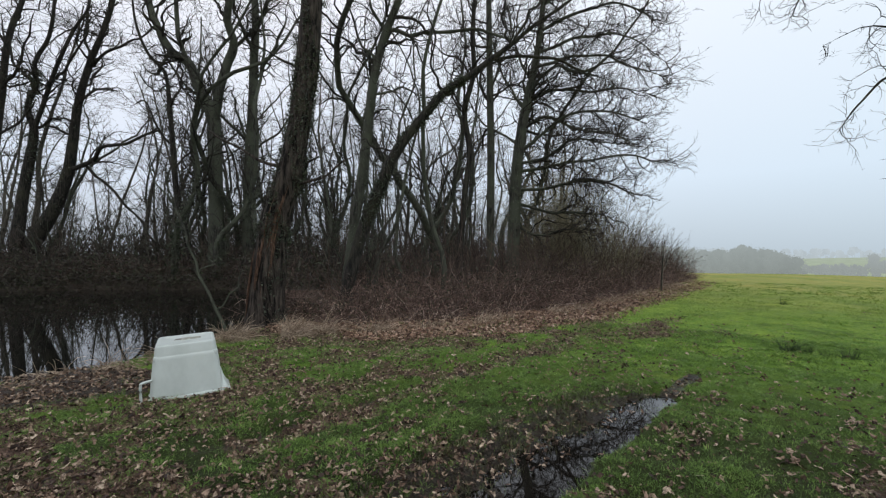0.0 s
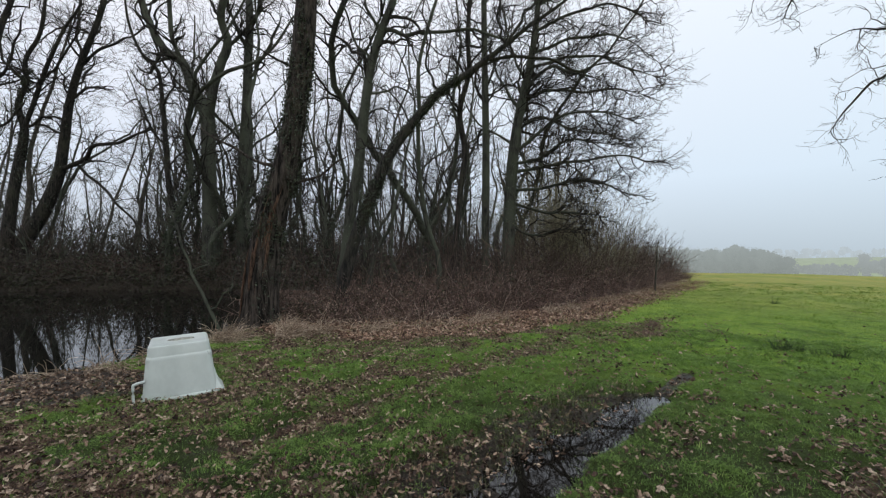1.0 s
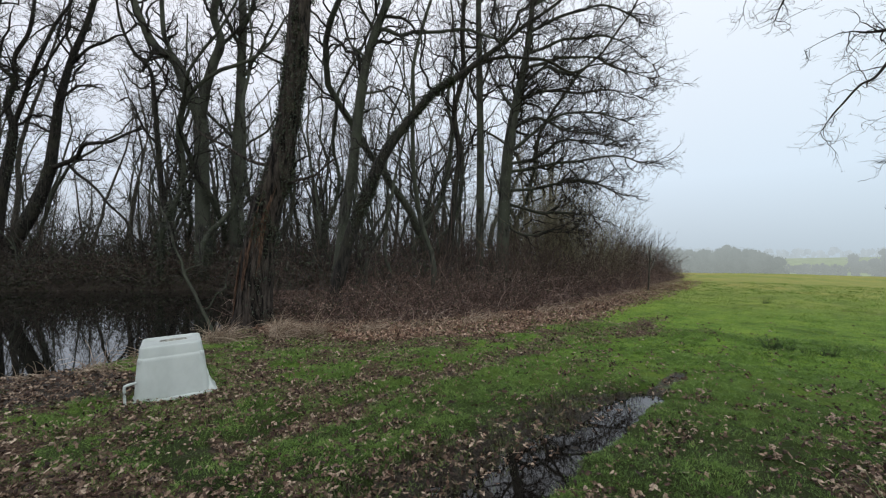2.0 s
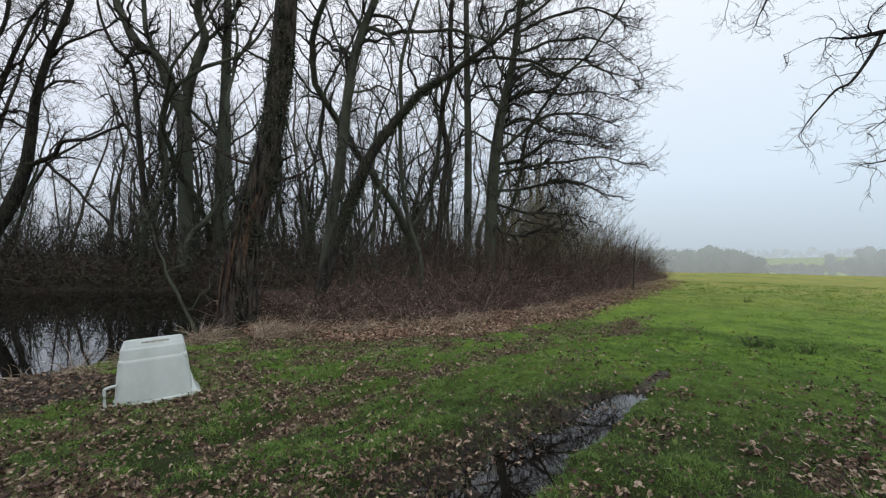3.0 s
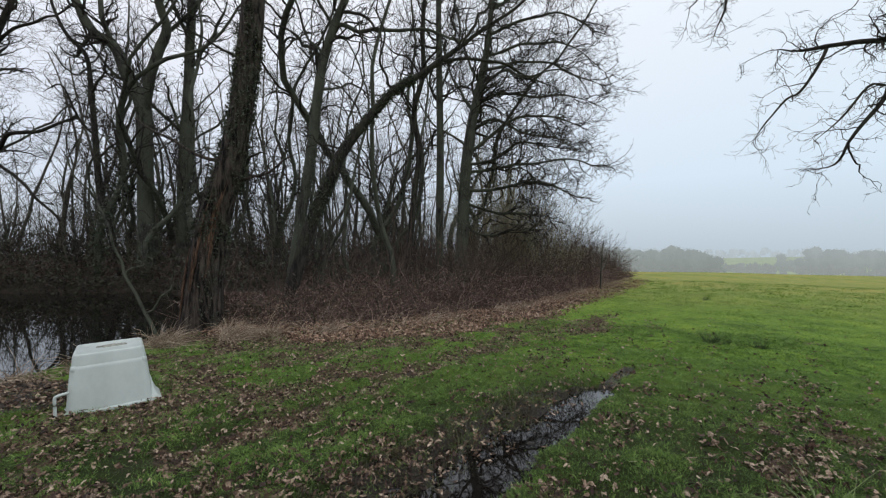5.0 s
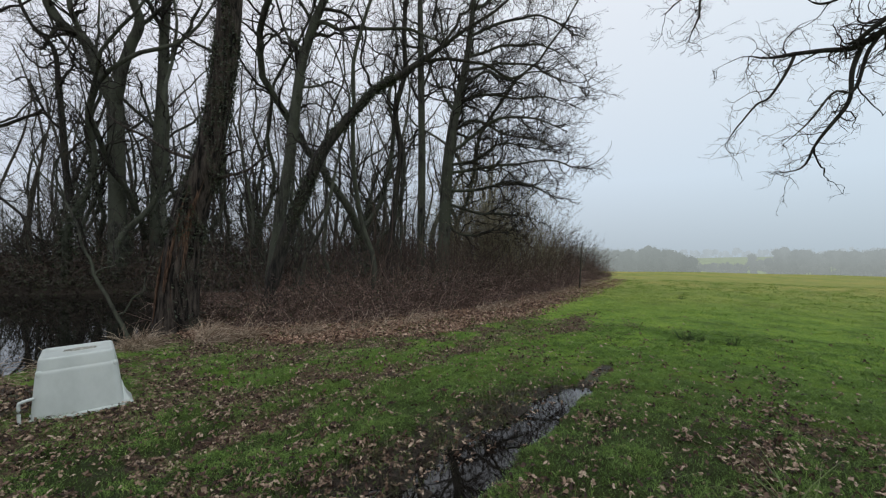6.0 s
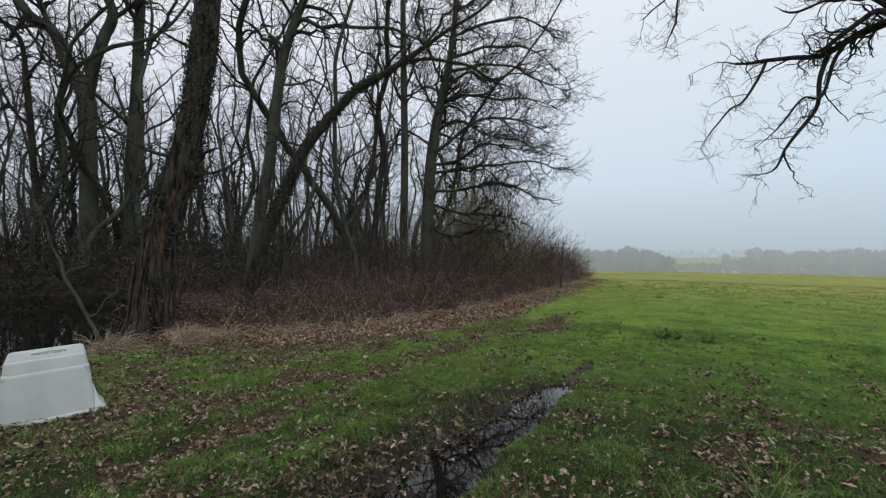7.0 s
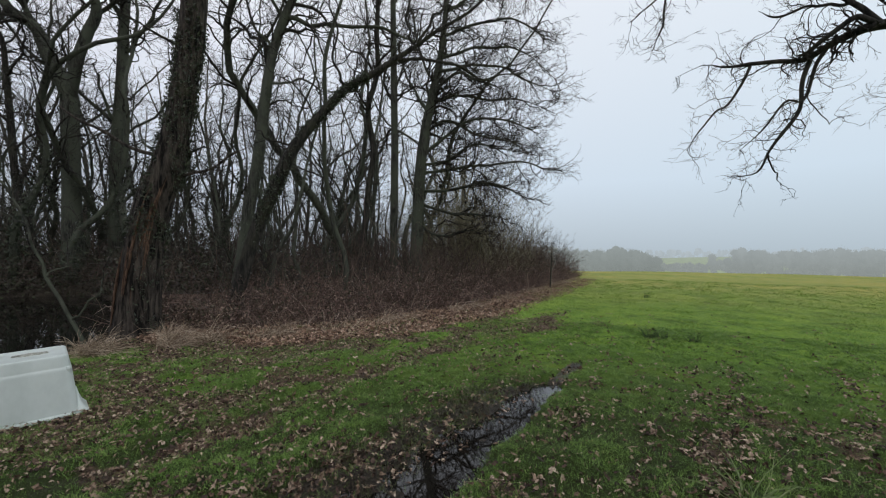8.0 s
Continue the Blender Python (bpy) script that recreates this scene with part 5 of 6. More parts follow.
# ---------------------------------------------------------------- thicket, scrub, bank
def canes(n, xy, height, arch, k, rad, mat, name, label, spread=0.35, kids=0.0, wander=0.22, kid_len=1.0):
    x, y = xy
    z = land(x, y) - 0.03
    P = np.empty((n, k, 3))
    P[:, 0] = np.stack([x, y, z], 1)
    a = rng.uniform(0, 2 * np.pi, n)
    d = unit(np.stack([np.cos(a) * spread, np.sin(a) * spread, np.ones(n)], 1))
    step = (height / (k - 1))[:, None]
    for q in range(1, k):
        d = unit(d + rng.normal(size=(n, 3)) * wander + np.stack([np.cos(a), np.sin(a), np.zeros(n)], 1) * arch * 0.25 - np.array([0, 0, arch * 0.35 * q / k]))
        P[:, q] = P[:, q - 1] + d * step
    P[:, 1:, 2] = np.maximum(P[:, 1:, 2], land(P[:, 1:, 0], P[:, 1:, 1]) + 0.01)
    R = rad * rng.uniform(0.6, 1.3, n)[:, None] * np.linspace(1, 0.45, k)[None]
    sets = [(P, R, 3)]
    if kids:
        A, RA = sprout(P, R, kids, 0.2, 1.0, (0.2 * kid_len, 0.6 * kid_len), (25, 70), 4, 0.02, 0.3, 0.7, 0.01, 0.5, (0, 0, 0), rad * 0.45)
        sets.append((A, RA, 3))
    return tagged(piece(name, tube_mesh(name, sets, mat)), label, "undergrowth", kind="stuff")


def along_edge(n, depth, x1=19.1, power=1.25):
    """Random spots behind the foot of the thicket, up to depth metres in."""
    s = rng.random(n)
    seg = np.hypot(*np.diff(EDGE, axis=0).T)
    cum = np.concatenate([[0], np.cumsum(seg)])
    hi = np.interp(x1, EDGE[:, 0], cum)
    u = hi * s ** power
    x, y = np.interp(u, cum, EDGE[:, 0]), np.interp(u, cum, EDGE[:, 1])
    dirx, diry = -0.62, 0.78
    w = depth * rng.random(n) ** 1.3 + 0.25 * ripple(x * 1.0, y, 2.0)
    return x + dirx * w, y + diry * w


def scraps(n, x, y, top, size, mat, name, label, low=0.03):
    """Small dead and dark leaves caught in the canes."""
    z = land(x, y) + low + top * rng.random(n) ** 1.4
    tagged(new(name, leaf_cloud(name, np.stack([x, y, z], 1), size, mat, 0.8)), label, "undergrowth", kind="stuff")


def build_thicket():
    global rng
    rng = np.random.default_rng(21)
    n = 3500
    x, y = along_edge(n, 3.2)
    h = (0.9 + 0.45 * np.interp(x, [-4, 2, 9, 18], [0.5, 1.6, 2.7, 1.5])) * rng.uniform(0.4, 1.3, n) * (1 + 0.3 * ripple(x, y, 1.1, 3.0)) * (0.45 + 0.55 * smooth(0.0, 1.6, wood_side(x, y)))
    canes(n, (x, y), h, 0.75, 6, 0.008, CANE, "bramble_thicket", "tangled reddish-brown bramble thicket at the wood's edge", 0.8, 1.1, 0.36)
    n = 36000
    x, y = along_edge(n, 4.0)
    scraps(n, x, y, np.interp(x, [-4, 0, 4, 9, 18], [0.7, 1.1, 1.5, 2.0, 2.1]) * (0.75 + 0.3 * ripple(x, y, 1.5, 2.0)), 0.032, BRAMBLE_LEAF, "bramble_leaves", "dark and dead bramble leaves in the thicket")
    n = 2000
    x, y = along_edge(n, 5.0, power=0.95)
    x, y = x - 0.4, y + 0.7
    h = np.interp(x, [-4, 0, 4, 8, 12, 18], [1.4, 2.0, 3.2, 4.3, 4.0, 3.4]) * rng.uniform(0.6, 1.15, n) * (0.42 + 0.58 * smooth(0.3, 3.5, wood_side(x, y)))
    canes(n, (x, y), h, 0.25, 6, 0.009, SCRUB, "hedge_scrub", "dense bare brown scrub behind the brambles", 0.28, 2.2, 0.15)
    n = 700
    x, y = rng.normal(7.0, 1.9, n), rng.normal(21.4, 1.3, n)
    inside = (wood_side(x, y) > 1.5) & (np.abs(x - 7.0) < 3.2)
    x, y = x[inside], y[inside]
    n = len(x)
    canes(n, (x, y), rng.uniform(2.4, 6.4, n) * (1 - 0.5 * smooth(7.0, 10.2, x)), 0.05, 7, 0.008, SCRUB_GREEN, "willow_scrub", "yellow-green bare willow scrub at the wood's edge", 0.4, 2.2, 0.16, 1.4)
    n = 330
    x, y = rng.normal(8.3, 1.5, n), rng.uniform(23.5, 29, n)
    inside = (wood_side(x, y) > 2.5) & (x < 0.35 * y)
    x, y = x[inside], y[inside]
    canes(len(x), (x, y), rng.uniform(4.0, 10.5, len(x)), 0.05, 8, 0.013, SCRUB_GREEN, "tall_willow_scrub", "haze of tall olive-brown willow stems behind the oak", 0.22, 1.6, 0.12, 2.4)
    n = 1900
    x, y = rng.uniform(-36, 11, n), rng.uniform(11, 42, n)
    ok = (wood_side(x, y) > 2.5) & (pond(x, y) < 0.02) & (np.abs(x) < y * 1.05 + 3) & (x < 0.42 * y)
    x, y = x[ok], y[ok]
    canes(len(x), (x, y), rng.uniform(1.0, 4.2, len(x)), 0.25, 6, 0.012, SCRUB, "understorey", "bare brown understorey under the trees", 0.35, 1.5)
    n = 26000
    x, y = rng.uniform(-40, 12, n), rng.uniform(12, 42, n)
    ok = (wood_side(x, y) > 2.5) & (pond(x, y) < 0.02) & (np.abs(x) < y * 1.1 + 3) & (x < 0.45 * y)
    x, y = x[ok], y[ok]
    scraps(len(x), x, y, np.interp(x, [-6, 0], [2.3, 1.1]) + 0.9 * ripple(x, y, 0.6, 1.0), 0.08, BANK_LEAF, "understorey_leaves", "dark brambles and dead leaves under the trees")
    n = 1200
    x, y = rng.uniform(-38, 7, n), rng.uniform(24, 42, n)
    ok = (wood_side(x, y) > 4) & (pond(x, y) < 0.02) & (x < 0.15 * y) & (-x < 1.0 * y) & ~((x / y < -0.72) & (x / y > -0.86))
    x, y = x[ok], y[ok]
    canes(len(x), (x, y), rng.uniform(1.5, 4.6, len(x)), 0.25, 6, 0.012, SCRUB, "deep_understorey", "tall bare brown understorey deep in the wood", 0.3, 1.7)
    n = 1900
    a, r = np.radians(rng.uniform(-50, 18, n)), rng.uniform(40, 66, n)
    x, y = r * np.sin(a), r * np.cos(a)
    canes(n, (x, y), rng.uniform(3.0, 11.0, n) * (1 + 0.25 * uneven(x, y, 0.12, 3)), 0.1, 7, 0.026, FAR_SCRUB, "far_understorey", "grey-green haze of bare stems deep in the wood", 0.25, 0.9, 0.2, 2.4)
    n = 1500
    x, y = rng.uniform(-38, -5, n), rng.uniform(20.6, 27, n)
    ok = pond(x, y) < 0.2
    x, y = x[ok], y[ok]
    canes(len(x), (x, y), rng.uniform(0.8, 2.4, len(x)), 0.7, 6, 0.013, SCRUB, "bank_bramble", "brown brambles on the far bank of the pond", 0.6, 1.4)
    n = 24000
    x, y = rng.uniform(-40, -5, n), 20.4 + 6.5 * rng.random(n) ** 1.5
    ok = pond(x, y) < 0.3
    x, y = x[ok], y[ok]
    scraps(len(x), x, y, 1.3 + 0.5 * ripple(x, y, 0.9, 1.0), 0.07, BANK_LEAF, "bank_leaves", "dark brambles over the far bank of the pond")
    n = 16000
    x, y = rng.uniform(-40, -6, n), rng.uniform(20.2, 22.4, n)
    ok = pond(x, y) < 0.45
    x, y = x[ok], y[ok]
    scraps(len(x), x, y, 0.35 + 0.2 * ripple(x, y, 1.9, 1.0), 0.075, BANK_LEAF, "bank_overhang", "trailing brambles and dead leaves at the water's edge", 0.0)


build_thicket()


def mossy_stump():
    """A broken old stump, broad at the foot, with a ragged top."""
    global rng
    rng = np.random.default_rng(25)
    x, y = -10.3, 20.4
    z = float(land(x, y)) - 0.2
    P, R = curve_through([(x, y, z, 0.62), (x + 0.03, y, z + 0.3, 0.46), (x + 0.1, y, z + 0.55, 0.36), (x + 0.2, y, z + 0.75, 0.22), (x + 0.24, y, z + 0.82, 0.04)], 16)
    stump = tagged(new("tree_stump"), "low mossy tree stump at the far end of the pond", "tree stump")
    piece("stump_body", trunk_mesh("stump_body", P, R, 18, MOSS, 0.3, 0.5), stump)


mossy_stump()


def tuft(name, label, mat, centre, n, length, width, droop, spread, group):
    """A clump of long arching blades from one foot."""
    x, y = centre
    k = 4
    a = rng.uniform(0, 2 * np.pi, n)
    r = spread * np.sqrt(rng.random(n))
    px, py = x + r * np.cos(a), y + r * np.sin(a)
    P = np.empty((n, k, 3))
    P[:, 0] = np.stack([px, py, land(px, py) - 0.01], 1)
    if droop > 0.3:                                                  # dead blades lie over in a few matted locks
        lock = rng.uniform(0, 2 * np.pi, 7)
        lock[:4] = rng.normal(-0.9, 0.7, 4)
        a = lock[rng.integers(0, 7, n)] + rng.normal(size=n) * 0.35
    d = unit(np.stack([np.cos(a) * 0.4, np.sin(a) * 0.4, np.ones(n)], 1) + rng.normal(size=(n, 3)) * 0.3)
    ln = length * rng.uniform(0.3, 1.25, n)
    bow = droop * rng.uniform(0.4, 1.8, n)
    for q in range(1, k):
        d = unit(d + np.stack([np.cos(a) * bow, np.sin(a) * bow, -bow], 1) + rng.normal(size=(n, 3)) * 0.16)
        P[:, q] = P[:, q - 1] + d * (ln / (k - 1))[:, None]
    P[:, 1:, 2] = np.maximum(P[:, 1:, 2], land(P[:, 1:, 0], P[:, 1:, 1]) + 0.008)
    R = width * np.linspace(1, 0.25, k)[None] * rng.uniform(0.7, 1.2, n)[:, None]
    ob = piece(name, tube_mesh(name, [(P, R, 3)], mat))
    return tagged(ob, label, "grass tuft", group)


def build_tufts():
    global rng
    rng = np.random.default_rng(31)
    place = random.Random(5)
    for x, y, n, ln in [(-3.95, 7.95, 420, 0.66), (-4.3, 8.2, 300, 0.6), (-3.0, 8.35, 360, 0.66), (-2.35, 8.6, 330, 0.7), (-1.35, 9.0, 260, 0.62), (-0.3, 9.5, 180, 0.5), (0.9, 10.0, 220, 0.6), (1.6, 10.5, 150, 0.5),
                        (3.1, 11.8, 200, 0.6), (4.1, 12.6, 150, 0.55), (5.6, 14.1, 210, 0.7), (6.3, 14.9, 150, 0.6), (7.9, 16.8, 200, 0.7), (8.9, 18.0, 150, 0.6), (10.6, 19.8, 200, 0.8), (12.6, 22.3, 160, 0.7), (14.5, 24.7, 160, 0.7)]:
        tuft("dead_grass_tuft", "pale dead grass tuft arching over at the wood's edge", STRAW, (x, y), int(n * (0.75 if x < -1 else 0.42)), ln * (0.8 if x < -1 else 0.6), 0.006, 0.32, 0.22, "dead grass tufts")
    for x, y, n in [(-4.75, 6.05, 110), (-5.3, 5.75, 90), (-4.3, 6.5, 120), (-6.2, 5.5, 80)]:
        tuft("dead_grass_tuft", "small flattened tuft of dead straw on the pond's bank", STRAW, (x, y), n, 0.42, 0.0055, 0.36, 0.25, "dead grass tufts")
    for _ in range(30):
        s = place.random() ** 1.3
        x = -3.6 + 17.0 * s
        y = float(np.interp(x, EDGE[:, 0], EDGE[:, 1])) - place.uniform(0.1, 1.0)
        tuft("dead_grass_tuft", "small flattened tuft of dead straw among fallen leaves", STRAW, (x, y), place.randint(40, 110), place.uniform(0.25, 0.5), 0.0055, 0.36, place.uniform(0.1, 0.3), "dead grass tufts")
    for x, y, n, ln in [(5.72, 6.95, 90, 0.24), (5.86, 6.85, 60, 0.2), (6.05, 6.6, 30, 0.12), (6.25, 6.48, 70, 0.2), (10.7, 13.2, 36, 0.3)]:
        tuft("rush_clump", "dark green rush clump standing in short turf", RUSH, (x, y), n, ln, 0.004, 0.0, 0.11, "rush clumps")
    tuft("grass_clump", "clump of long pale green arching grass", BLADE_PALE, (2.53, 2.16), 42, 0.46, 0.0042, 0.29, 0.12, "long grass")


build_tufts()


# ---------------------------------------------------------------- grass and fallen leaves
def blades(n, x, y, length, width, name, label, mat):
    z = land(x, y)
    a = rng.uniform(0, 2 * np.pi, n)
    lean = rng.uniform(0.2, 1.1, n)
    ln = length * rng.uniform(0.5, 1.3, n) * (0.9 + 0.45 * ripple(x, y, 3.7, 1.0) + 0.25 * ripple(x, y, 8.3, 5.0))
    w = width * rng.uniform(0.7, 1.3, n)
    f = np.stack([np.cos(a), np.sin(a), np.zeros(n)], 1)
    s = np.stack([-np.sin(a), np.cos(a), np.zeros(n)], 1)
    root = np.stack([x, y, z - 0.005], 1)
    up = np.array([0, 0, 1.0])
    m = root + (f * (lean * 0.35 * ln)[:, None] + up * (ln * 0.6)[:, None])
    tip = root + (f * (lean * ln)[:, None] + up * (ln * (1.0 - 0.3 * lean))[:, None])
    V = np.stack([root - s * w[:, None], root + s * w[:, None], m - s * w[:, None] * 0.8, m + s * w[:, None] * 0.8, tip], 1)
    i = np.arange(n, dtype=np.int32)[:, None] * 5
    F = np.concatenate([i + np.array([0, 1, 3]), i + np.array([0, 3, 2]), i + np.array([2, 3, 4])])
    tagged(new(name, mesh_of(name, V.reshape(-1, 3), F, mat, True)), label, "grass", kind="stuff")


def view_spots(n, r0, r1, power):
    r = r0 + (r1 - r0) * rng.random(n) ** power
    a = np.radians(rng.uniform(-52, 66, n))
    return r * np.sin(a), r * np.cos(a)


def short_blades(x, y, lean_x, lean_y, length, width, name, label, mat):
    """Single narrow leaves of grass, leaning away from the middle of their tuft."""
    n = len(x)
    z = land(x, y)
    a = rng.uniform(0, 2 * np.pi, n)
    s = np.stack([np.cos(a), np.sin(a), np.zeros(n)], 1) * (width * rng.uniform(0.7, 1.3, n))[:, None]
    root = np.stack([x, y, z - 0.004], 1)
    tip = root + np.stack([lean_x * length, lean_y * length, length], 1)
    V = np.stack([root - s, root + s, tip], 1)
    F = np.arange(3 * n, dtype=np.int32).reshape(-1, 3)
    tagged(new(name, mesh_of(name, V.reshape(-1, 3), F, mat, False)), label, "grass", kind="stuff")


def turf_allows(x, y):
    n = len(x)
    side = 0.75 * (y - 2.95) - 0.66 * (x - 0.4)
    wet = puddle(x, y)
    keep = (mud_at(x, y) < 0.3 + 0.85 * rng.random(n) ** 3) & (litter_at(x, y) < 0.45 + 0.8 * rng.random(n)) & (wood_side(x, y) < 0.2) & (pond(x, y) < 0.1)
    keep |= (side > 0.05) & (wet > 0.1) & (rng.random(n) < 0.25 * marsh(x, y)) & (ripple(x, y, 9.0, 2.0) > -0.15)
    return keep & (rng.random(n) > 0.9 * leaf_patch(x, y)) & (uneven(x, y, 2.3, 11) + 0.8 * uneven(x, y, 6.0, 12) > rng.uniform(-1.7, 0.25, n))


def build_grass():
    global rng
    rng = np.random.default_rng(41)
    for tufts, each, r0, r1, power, ln, wd, wide, name, mat in ((27000, 30, 1.9, 10.5, 1.05, 0.030, 0.0017, 0.045, "grass_near", BLADE), (15000, 14, 8.0, 30.0, 1.2, 0.036, 0.006, 0.11, "grass_mid", BLADE_FIELD)):
        cx, cy = view_spots(tufts, r0, r1, power)
        keep = turf_allows(cx, cy)
        cx, cy = cx[keep], cy[keep]
        tall = (0.5 + 0.9 * rng.random(len(cx)) ** 1.6) * (0.95 + 0.45 * uneven(cx, cy, 2.0, 21) + 0.25 * uneven(cx, cy, 5.0, 22))
        i = np.repeat(np.arange(len(cx)), each)
        ox, oy = rng.normal(size=len(i)) * wide, rng.normal(size=len(i)) * wide
        grown = np.clip(np.hypot(cx, cy) / (4.5 if r0 < 5 else 12.0), 1, 1.8)[i]
        length = ln * tall[i] * rng.uniform(0.5, 1.25, len(i)) * grown ** 0.5
        out = 0.55 / wide
        short_blades(cx[i] + ox, cy[i] + oy, ox * out + rng.normal(size=len(i)) * 0.75, oy * out + rng.normal(size=len(i)) * 0.75, length, wd * grown, name, "short damp green grass in small tufts", mat)
    x, y = view_spots(6500, 1.9, 4.2, 1.0)
    keep = turf_allows(x, y)
    blades(int(keep.sum()), x[keep], y[keep], 0.046, 0.002, "grass_long", "longer bent blades of grass", BLADE)


def build_turf_behind():
    """The same short turf where the path turns its back on it."""
    global rng
    rng = np.random.default_rng(43)
    r, a = 0.4 + 7.0 * rng.random(5200) ** 0.7, np.radians(rng.uniform(66, 308, 5200))
    cx, cy = r * np.sin(a), r * np.cos(a)
    cx, cy = np.concatenate([cx, rng.uniform(-1.6, 1.9, 700)]), np.concatenate([cy, rng.uniform(-0.3, 1.9, 700)])
    keep = turf_allows(cx, cy)
    i = np.repeat(np.flatnonzero(keep), 12)
    ox, oy = rng.normal(size=(2, len(i))) * 0.06
    short_blades(cx[i] + ox, cy[i] + oy, ox * 9 + rng.normal(size=len(i)) * 0.7, oy * 9 + rng.normal(size=len(i)) * 0.7, 0.04 * rng.uniform(0.5, 1.3, len(i)), 0.004, "grass_behind", "short damp green grass in small tufts", BLADE)
    n = 16000
    r, a = 0.4 + 7.0 * rng.random(n) ** 0.7, np.radians(rng.uniform(66, 308, n))
    x, y = r * np.sin(a), r * np.cos(a)
    ok = litter_at(x, y) > rng.uniform(0.1, 1.2, n)
    x, y = x[ok], y[ok]
    tagged(new("leaf_litter_behind", litter_mesh("leaf_litter_behind", np.stack([x, y, land(x, y) + rng.uniform(0.004, 0.03, len(x))], 1), 0.03, LITTER)), "brown fallen oak leaves scattered on turf", "leaf litter", kind="stuff")


build_grass()
build_turf_behind()


def build_stubble():
    """Drowned grass and rotted stalks standing in the shallow side of the puddle."""
    global rng
    rng = np.random.default_rng(47)
    n = 60000
    x, y = rng.uniform(-1.0, 2.7, n), rng.uniform(1.6, 5.2, n)
    side = 0.75 * (y - 2.95) - 0.66 * (x - 0.4)
    share = smooth(-0.16, 0.3, side + 0.16 * uneven(x, y, 3.5, 5)) * smooth(0.1, 0.4, puddle(x, y) + 0.5 * marsh(x, y))
    keep = rng.random(n) < 0.6 * share * smooth(-0.5, 0.5, uneven(x, y, 5.0, 9))
    x, y = x[keep], y[keep]
    blades(len(x), x, y, 0.075, 0.0022, "drowned_grass", "short drowned grass and rotted stalks in the puddle", STUBBLE)


build_stubble()


def oak_leaf(seed):
    """A curled, lobed dead leaf, about 9 cm long."""
    r = random.Random(seed)
    bm = bmesh.new()
    mid, left, right = [], [], []
    k = 7
    curl, fold = r.uniform(-1.2, 2.4), r.uniform(0.1, 0.9)
    for i in range(k):
        t = i / (k - 1)
        half = (0.026 * math.sin(math.pi * min(1, t * 0.92 + 0.08)) ** 0.7) * (1.0 if i % 2 else 0.42) * r.uniform(0.75, 1.2) + 0.001
        x, lift = (t - 0.5) * 0.095, curl * (t - 0.5) ** 2 * 0.12
        mid.append(bm.verts.new((x, 0, lift)))
        left.append(bm.verts.new((x + 0.005, half, lift + half * fold * r.uniform(0.6, 1.4))))
        right.append(bm.verts.new((x + 0.005, -half, lift + half * fold * r.uniform(0.4, 1.2))))
    for i in range(k - 1):
        bm.faces.new((mid[i], mid[i + 1], left[i + 1], left[i]))
        bm.faces.new((right[i], right[i + 1], mid[i + 1], mid[i]))
    me = bpy.data.meshes.new("fallen_leaf")
    bm.to_mesh(me)
    bm.free()
    me.materials.append(LEAF)
    return me


def build_leaves():
    global rng
    rng = np.random.default_rng(51)
    shapes = [oak_leaf(s) for s in range(6)]
    count = 0
    while count < 290:
        x, y = view_spots(1, 2.1, 4.6, 1.0)
        if max(litter_at(x, y)[0], leaf_patch(x, y)[0]) < 0.95 * rng.random() or puddle(x, y)[0] > 0.4:
            continue
        ob = new("fallen_leaf", shapes[count % 6])
        ob.matrix_world = pose(x[0], y[0], float(land(x, y)[0]) + 0.026, *rng.uniform(-28, 28, 2), rng.uniform(0, 360)) @ Matrix.Scale(rng.uniform(0.45, 0.75), 4)
        tagged(ob, "curled brown fallen oak leaf on the turf", "leaf", "fallen leaves")
        count += 1
    n = 150000
    x, y = view_spots(n, 2.0, 17.0, 1.05)
    lit = litter_at(x, y)
    keep = ((lit ** 1.5 > rng.random(n)) | (rng.random(n) < 0.12 * smooth(9.5, 4, np.hypot(x, y)) * (1 + ripple(x, y, 1.9, 6.0))) | (rng.random(n) < 0.75 * leaf_patch(x, y)) | (rng.random(n) < 0.55 * marsh(x, y)) | (rng.random(n) < 0.2 * smooth(0.3, 0.8, puddle(x, y)))) & (pond(x, y) < 0.35) & (puddle(x, y) < 0.5 + 0.6 * (rng.random(n) < 0.55 * smooth(-0.05, 0.25, 0.75 * (y - 2.95) - 0.66 * (x - 0.4)))) & (wood_side(x, y) < 1.2)
    x, y = x[keep], y[keep]
    m = 32000
    bx, by = along_edge(m, 2.4, x1=16.5)
    bx, by = bx + 0.62 * 2.1, by - 0.78 * 2.1
    ok = (rng.random(m) < litter_at(bx, by) ** 0.8) & (pond(bx, by) < 0.3)
    at = np.stack([x, y, np.maximum(land(x, y) + rng.uniform(0.004, 0.036, len(x)), PUDDLE_Z + 0.004)], 1)
    tagged(new("leaf_litter", litter_mesh("leaf_litter", at, 0.026, LITTER)), "brown and buff fallen oak leaves scattered on turf", "leaf litter", kind="stuff")
    at = np.stack([bx[ok], by[ok], land(bx[ok], by[ok]) + rng.uniform(0.004, 0.06, int(ok.sum()))], 1)
    tagged(new("verge_litter", litter_mesh("verge_litter", at, 0.038, VERGE_LITTER)), "deep pinkish-buff drift of leaves along the thicket", "leaf litter", kind="stuff")


build_leaves()


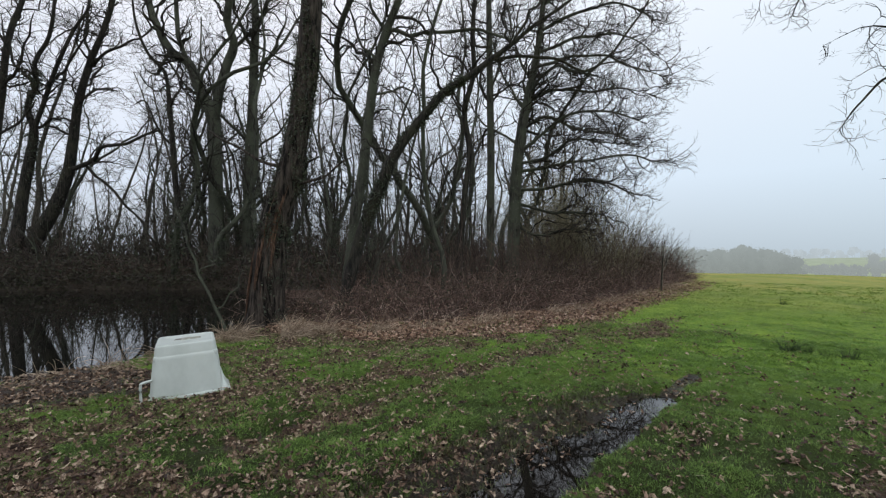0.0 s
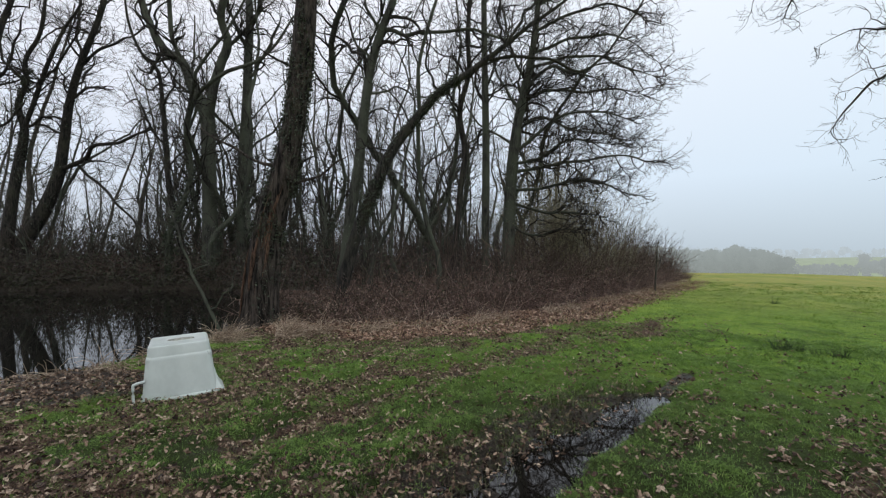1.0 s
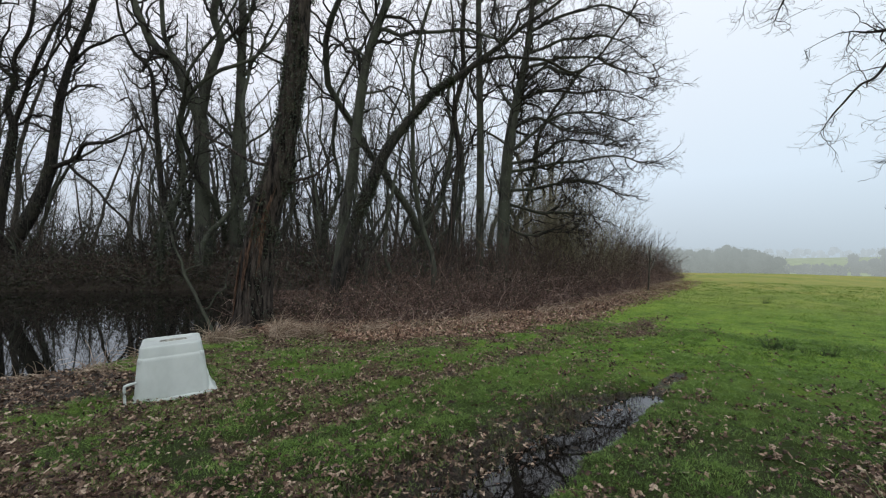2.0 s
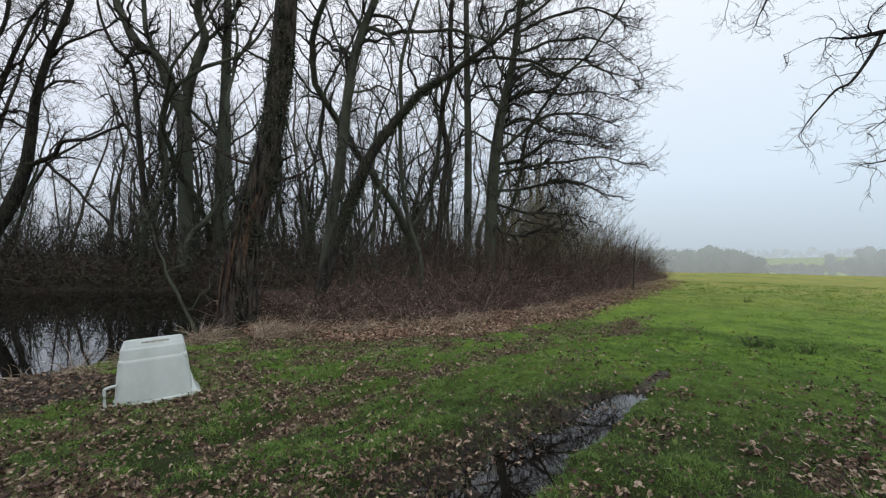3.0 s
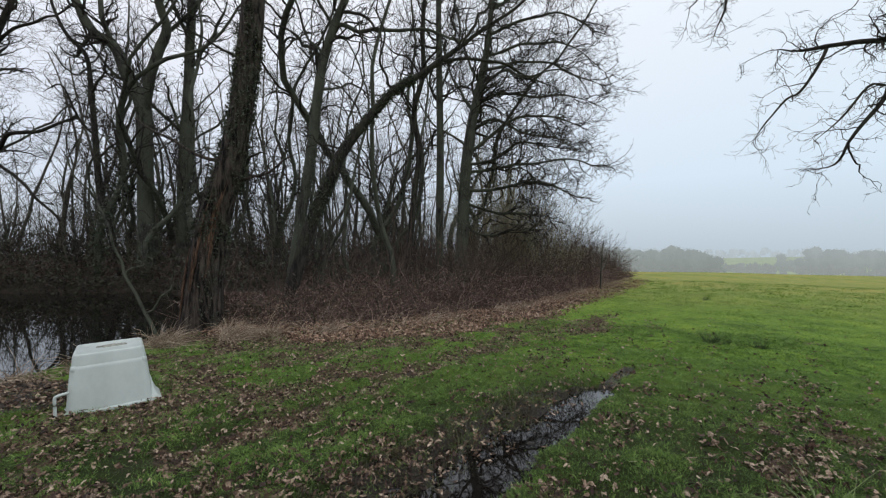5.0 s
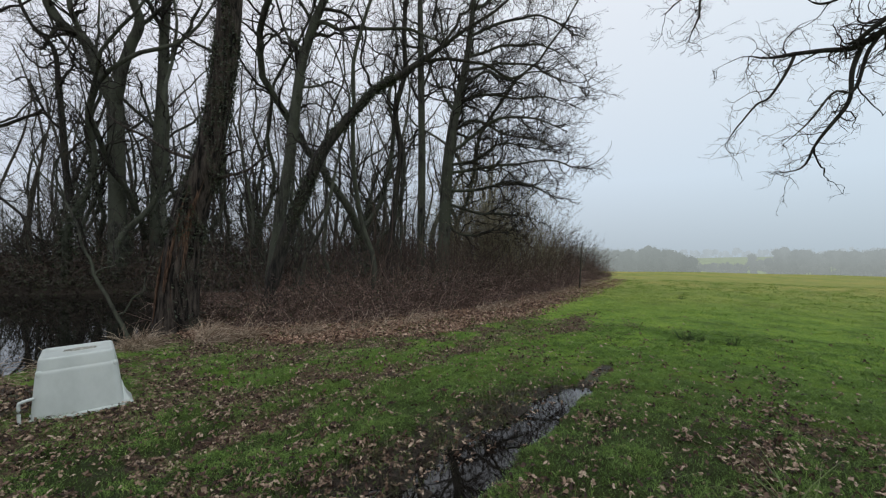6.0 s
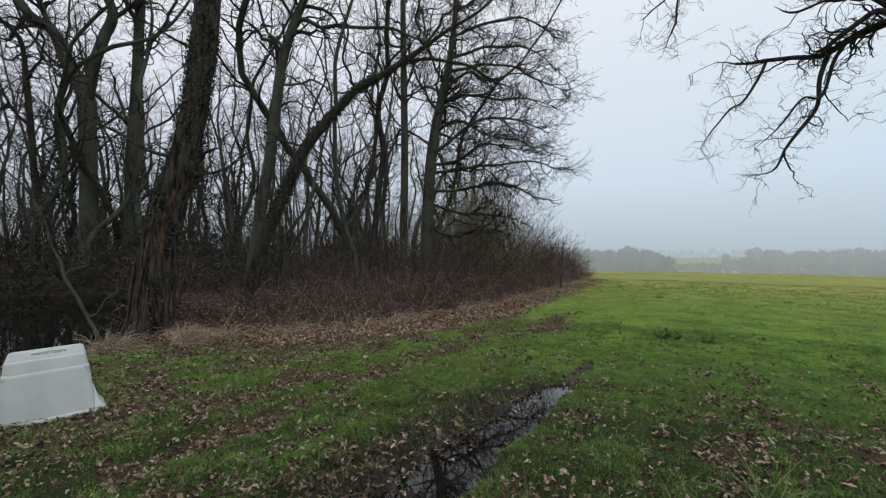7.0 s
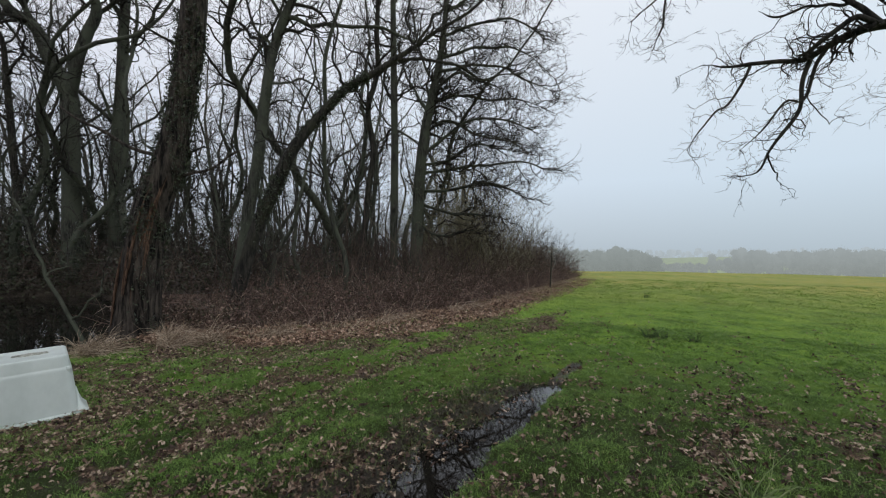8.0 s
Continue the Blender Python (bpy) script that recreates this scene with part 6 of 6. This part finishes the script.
# ---------------------------------------------------------------- distance, its mist painted as glow
def far_wood(name, spots, tall, mat, label, fringe=220, lumps=7):
    """Far bare trees: a stem, a few uneven crown masses and a wide fringe of twig ends."""
    vs, fs, off = [], [], 0
    scr, stems = [], []
    lat, lon = 5, 7
    th = np.linspace(0.25, np.pi - 0.25, lat)[:, None]
    ph = np.arange(lon)[None] * 2 * np.pi / lon
    ball = np.stack([np.sin(th) * np.cos(ph), np.sin(th) * np.sin(ph), np.cos(th) * np.ones_like(ph)], -1)
    i = np.arange(lat * lon, dtype=np.int32).reshape(lat, lon)
    k = np.roll(i, -1, axis=1)
    quad = np.stack([i[:-1], k[:-1], k[1:], i[1:]], -1).reshape(-1, 4)
    for x, y, s in spots:
        hgt = tall * s * (1 + 0.05 * math.sin(x * 0.13) + 0.03 * math.sin(x * 0.41 + 1.0))
        stems.append([(x, y, -14.0), (x + rng.normal() * 0.6, y, -12 + 0.5 * hgt), (x + rng.normal(), y, -12 + 0.85 * hgt)])
        for q in range(lumps):
            u = rng.random() ** 0.8
            wide = math.sin(math.pi * (0.12 + 0.8 * u))
            mid = np.array([x, y, -12.0 + hgt * (0.2 + 0.68 * u)]) + np.array([*rng.normal(size=2) * hgt * 0.13 * wide, 0])
            size = hgt * np.array([0.115, 0.115, 0.105]) * rng.uniform(0.55, 1.15)
            vs.append((mid + ball * size * (1 + 0.2 * rng.normal(size=(lat, lon, 1)))).reshape(-1, 3))
            fs.append(quad + off)
            off += lat * lon
            d = unit(rng.normal(size=(fringe // lumps, 3)))
            scr.append(mid + d * size * (1 + 0.75 * rng.random((fringe // lumps, 1)) ** 1.3))
    wood = new(name, mesh_of(name, np.concatenate(vs), np.concatenate(fs), mat))
    tagged(wood, label, "far woods", kind="structure")
    piece("fringe", leaf_cloud("fringe", np.concatenate(scr), 0.3, mat, 2.0), wood)
    P = np.array(stems)
    piece("stems", tube_mesh("stems", [(P, np.full(P.shape[:2], 0.28) * np.array([1, 0.7, 0.3]), 5)], mat), wood)


def build_distance():
    global rng
    rng = np.random.default_rng(61)
    # each emission colour is the painted haze of its distance, paler farther off
    near_mist_glow = mist_glow_material("woods_mist_glow", (0.05, 0.055, 0.045), (0.345, 0.385, 0.37), (0.44, 0.495, 0.495), 0.74, 0.05)
    mid_mist_glow = mist_glow_material("woods_thicker_mist_glow", (0.04, 0.045, 0.04), (0.385, 0.425, 0.415), (0.49, 0.55, 0.565), 0.78, 0.05)
    far_mist_glow = mist_glow_material("woods_deep_mist_glow", (0.03, 0.03, 0.03), (0.50, 0.57, 0.60), (0.56, 0.64, 0.69), 0.87, 0.05)
    field_mist_glow = mist_glow_material("meadow_mist_glow", (0.09, 0.11, 0.06), (0.45, 0.53, 0.40), (0.50, 0.57, 0.51), 0.82, 0.02)

    def row(az0, az1, dist, n, jitter, lo=0.8, hi=1.12):
        out = []
        for i in range(n):
            a, r = radians(az0 + (az1 - az0) * (i + rng.random()) / n), dist + rng.uniform(0, jitter)
            out.append((r * math.sin(a), r * math.cos(a), rng.uniform(lo, hi)))
        return out

    far_wood("backdrop_wood", row(24, 37.8, 235, 62, 26, 0.9, 1.02) + row(37.5, 40.3, 240, 14, 14, 0.62, 0.86), 18.6, near_mist_glow, "bare woods with pale winter mist painted as glow", 360)
    far_wood("backdrop_wood_right", row(48.5, 68, 265, 82, 40, 0.86, 1.0), 18.0, mid_mist_glow, "long bare wood, mist painted on as glow", 360)
    far_wood("backdrop_tree", row(45.7, 46.1, 255, 2, 4, 0.9, 0.95) + row(47.2, 49.0, 270, 6, 12, 0.85, 1.08) + row(41.5, 45.2, 290, 14, 25, 0.3, 0.5), 17, mid_mist_glow, "lone tree and hedgerow bushes, mist painted as glow", 300)
    far_wood("backdrop_hedge", row(40.0, 50.0, 335, 60, 4, 0.5, 0.56), 17, mid_mist_glow, "low hedge across a meadow, mist painted as glow", 120, 5)
    far_wood("backdrop_wood_far", row(15, 72, 430, 170, 90, 0.97, 1.05), 20, far_mist_glow, "distant woods paled by painted mist glow", 90, 4)
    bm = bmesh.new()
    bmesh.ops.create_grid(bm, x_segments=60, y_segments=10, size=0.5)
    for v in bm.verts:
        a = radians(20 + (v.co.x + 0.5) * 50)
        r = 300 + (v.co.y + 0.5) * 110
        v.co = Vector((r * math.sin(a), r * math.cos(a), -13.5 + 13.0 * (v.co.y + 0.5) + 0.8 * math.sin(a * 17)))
    tagged(part("backdrop_meadow", bm, field_mist_glow), "pale green rising meadow, mist painted as glow", "meadow", kind="structure")


build_distance()
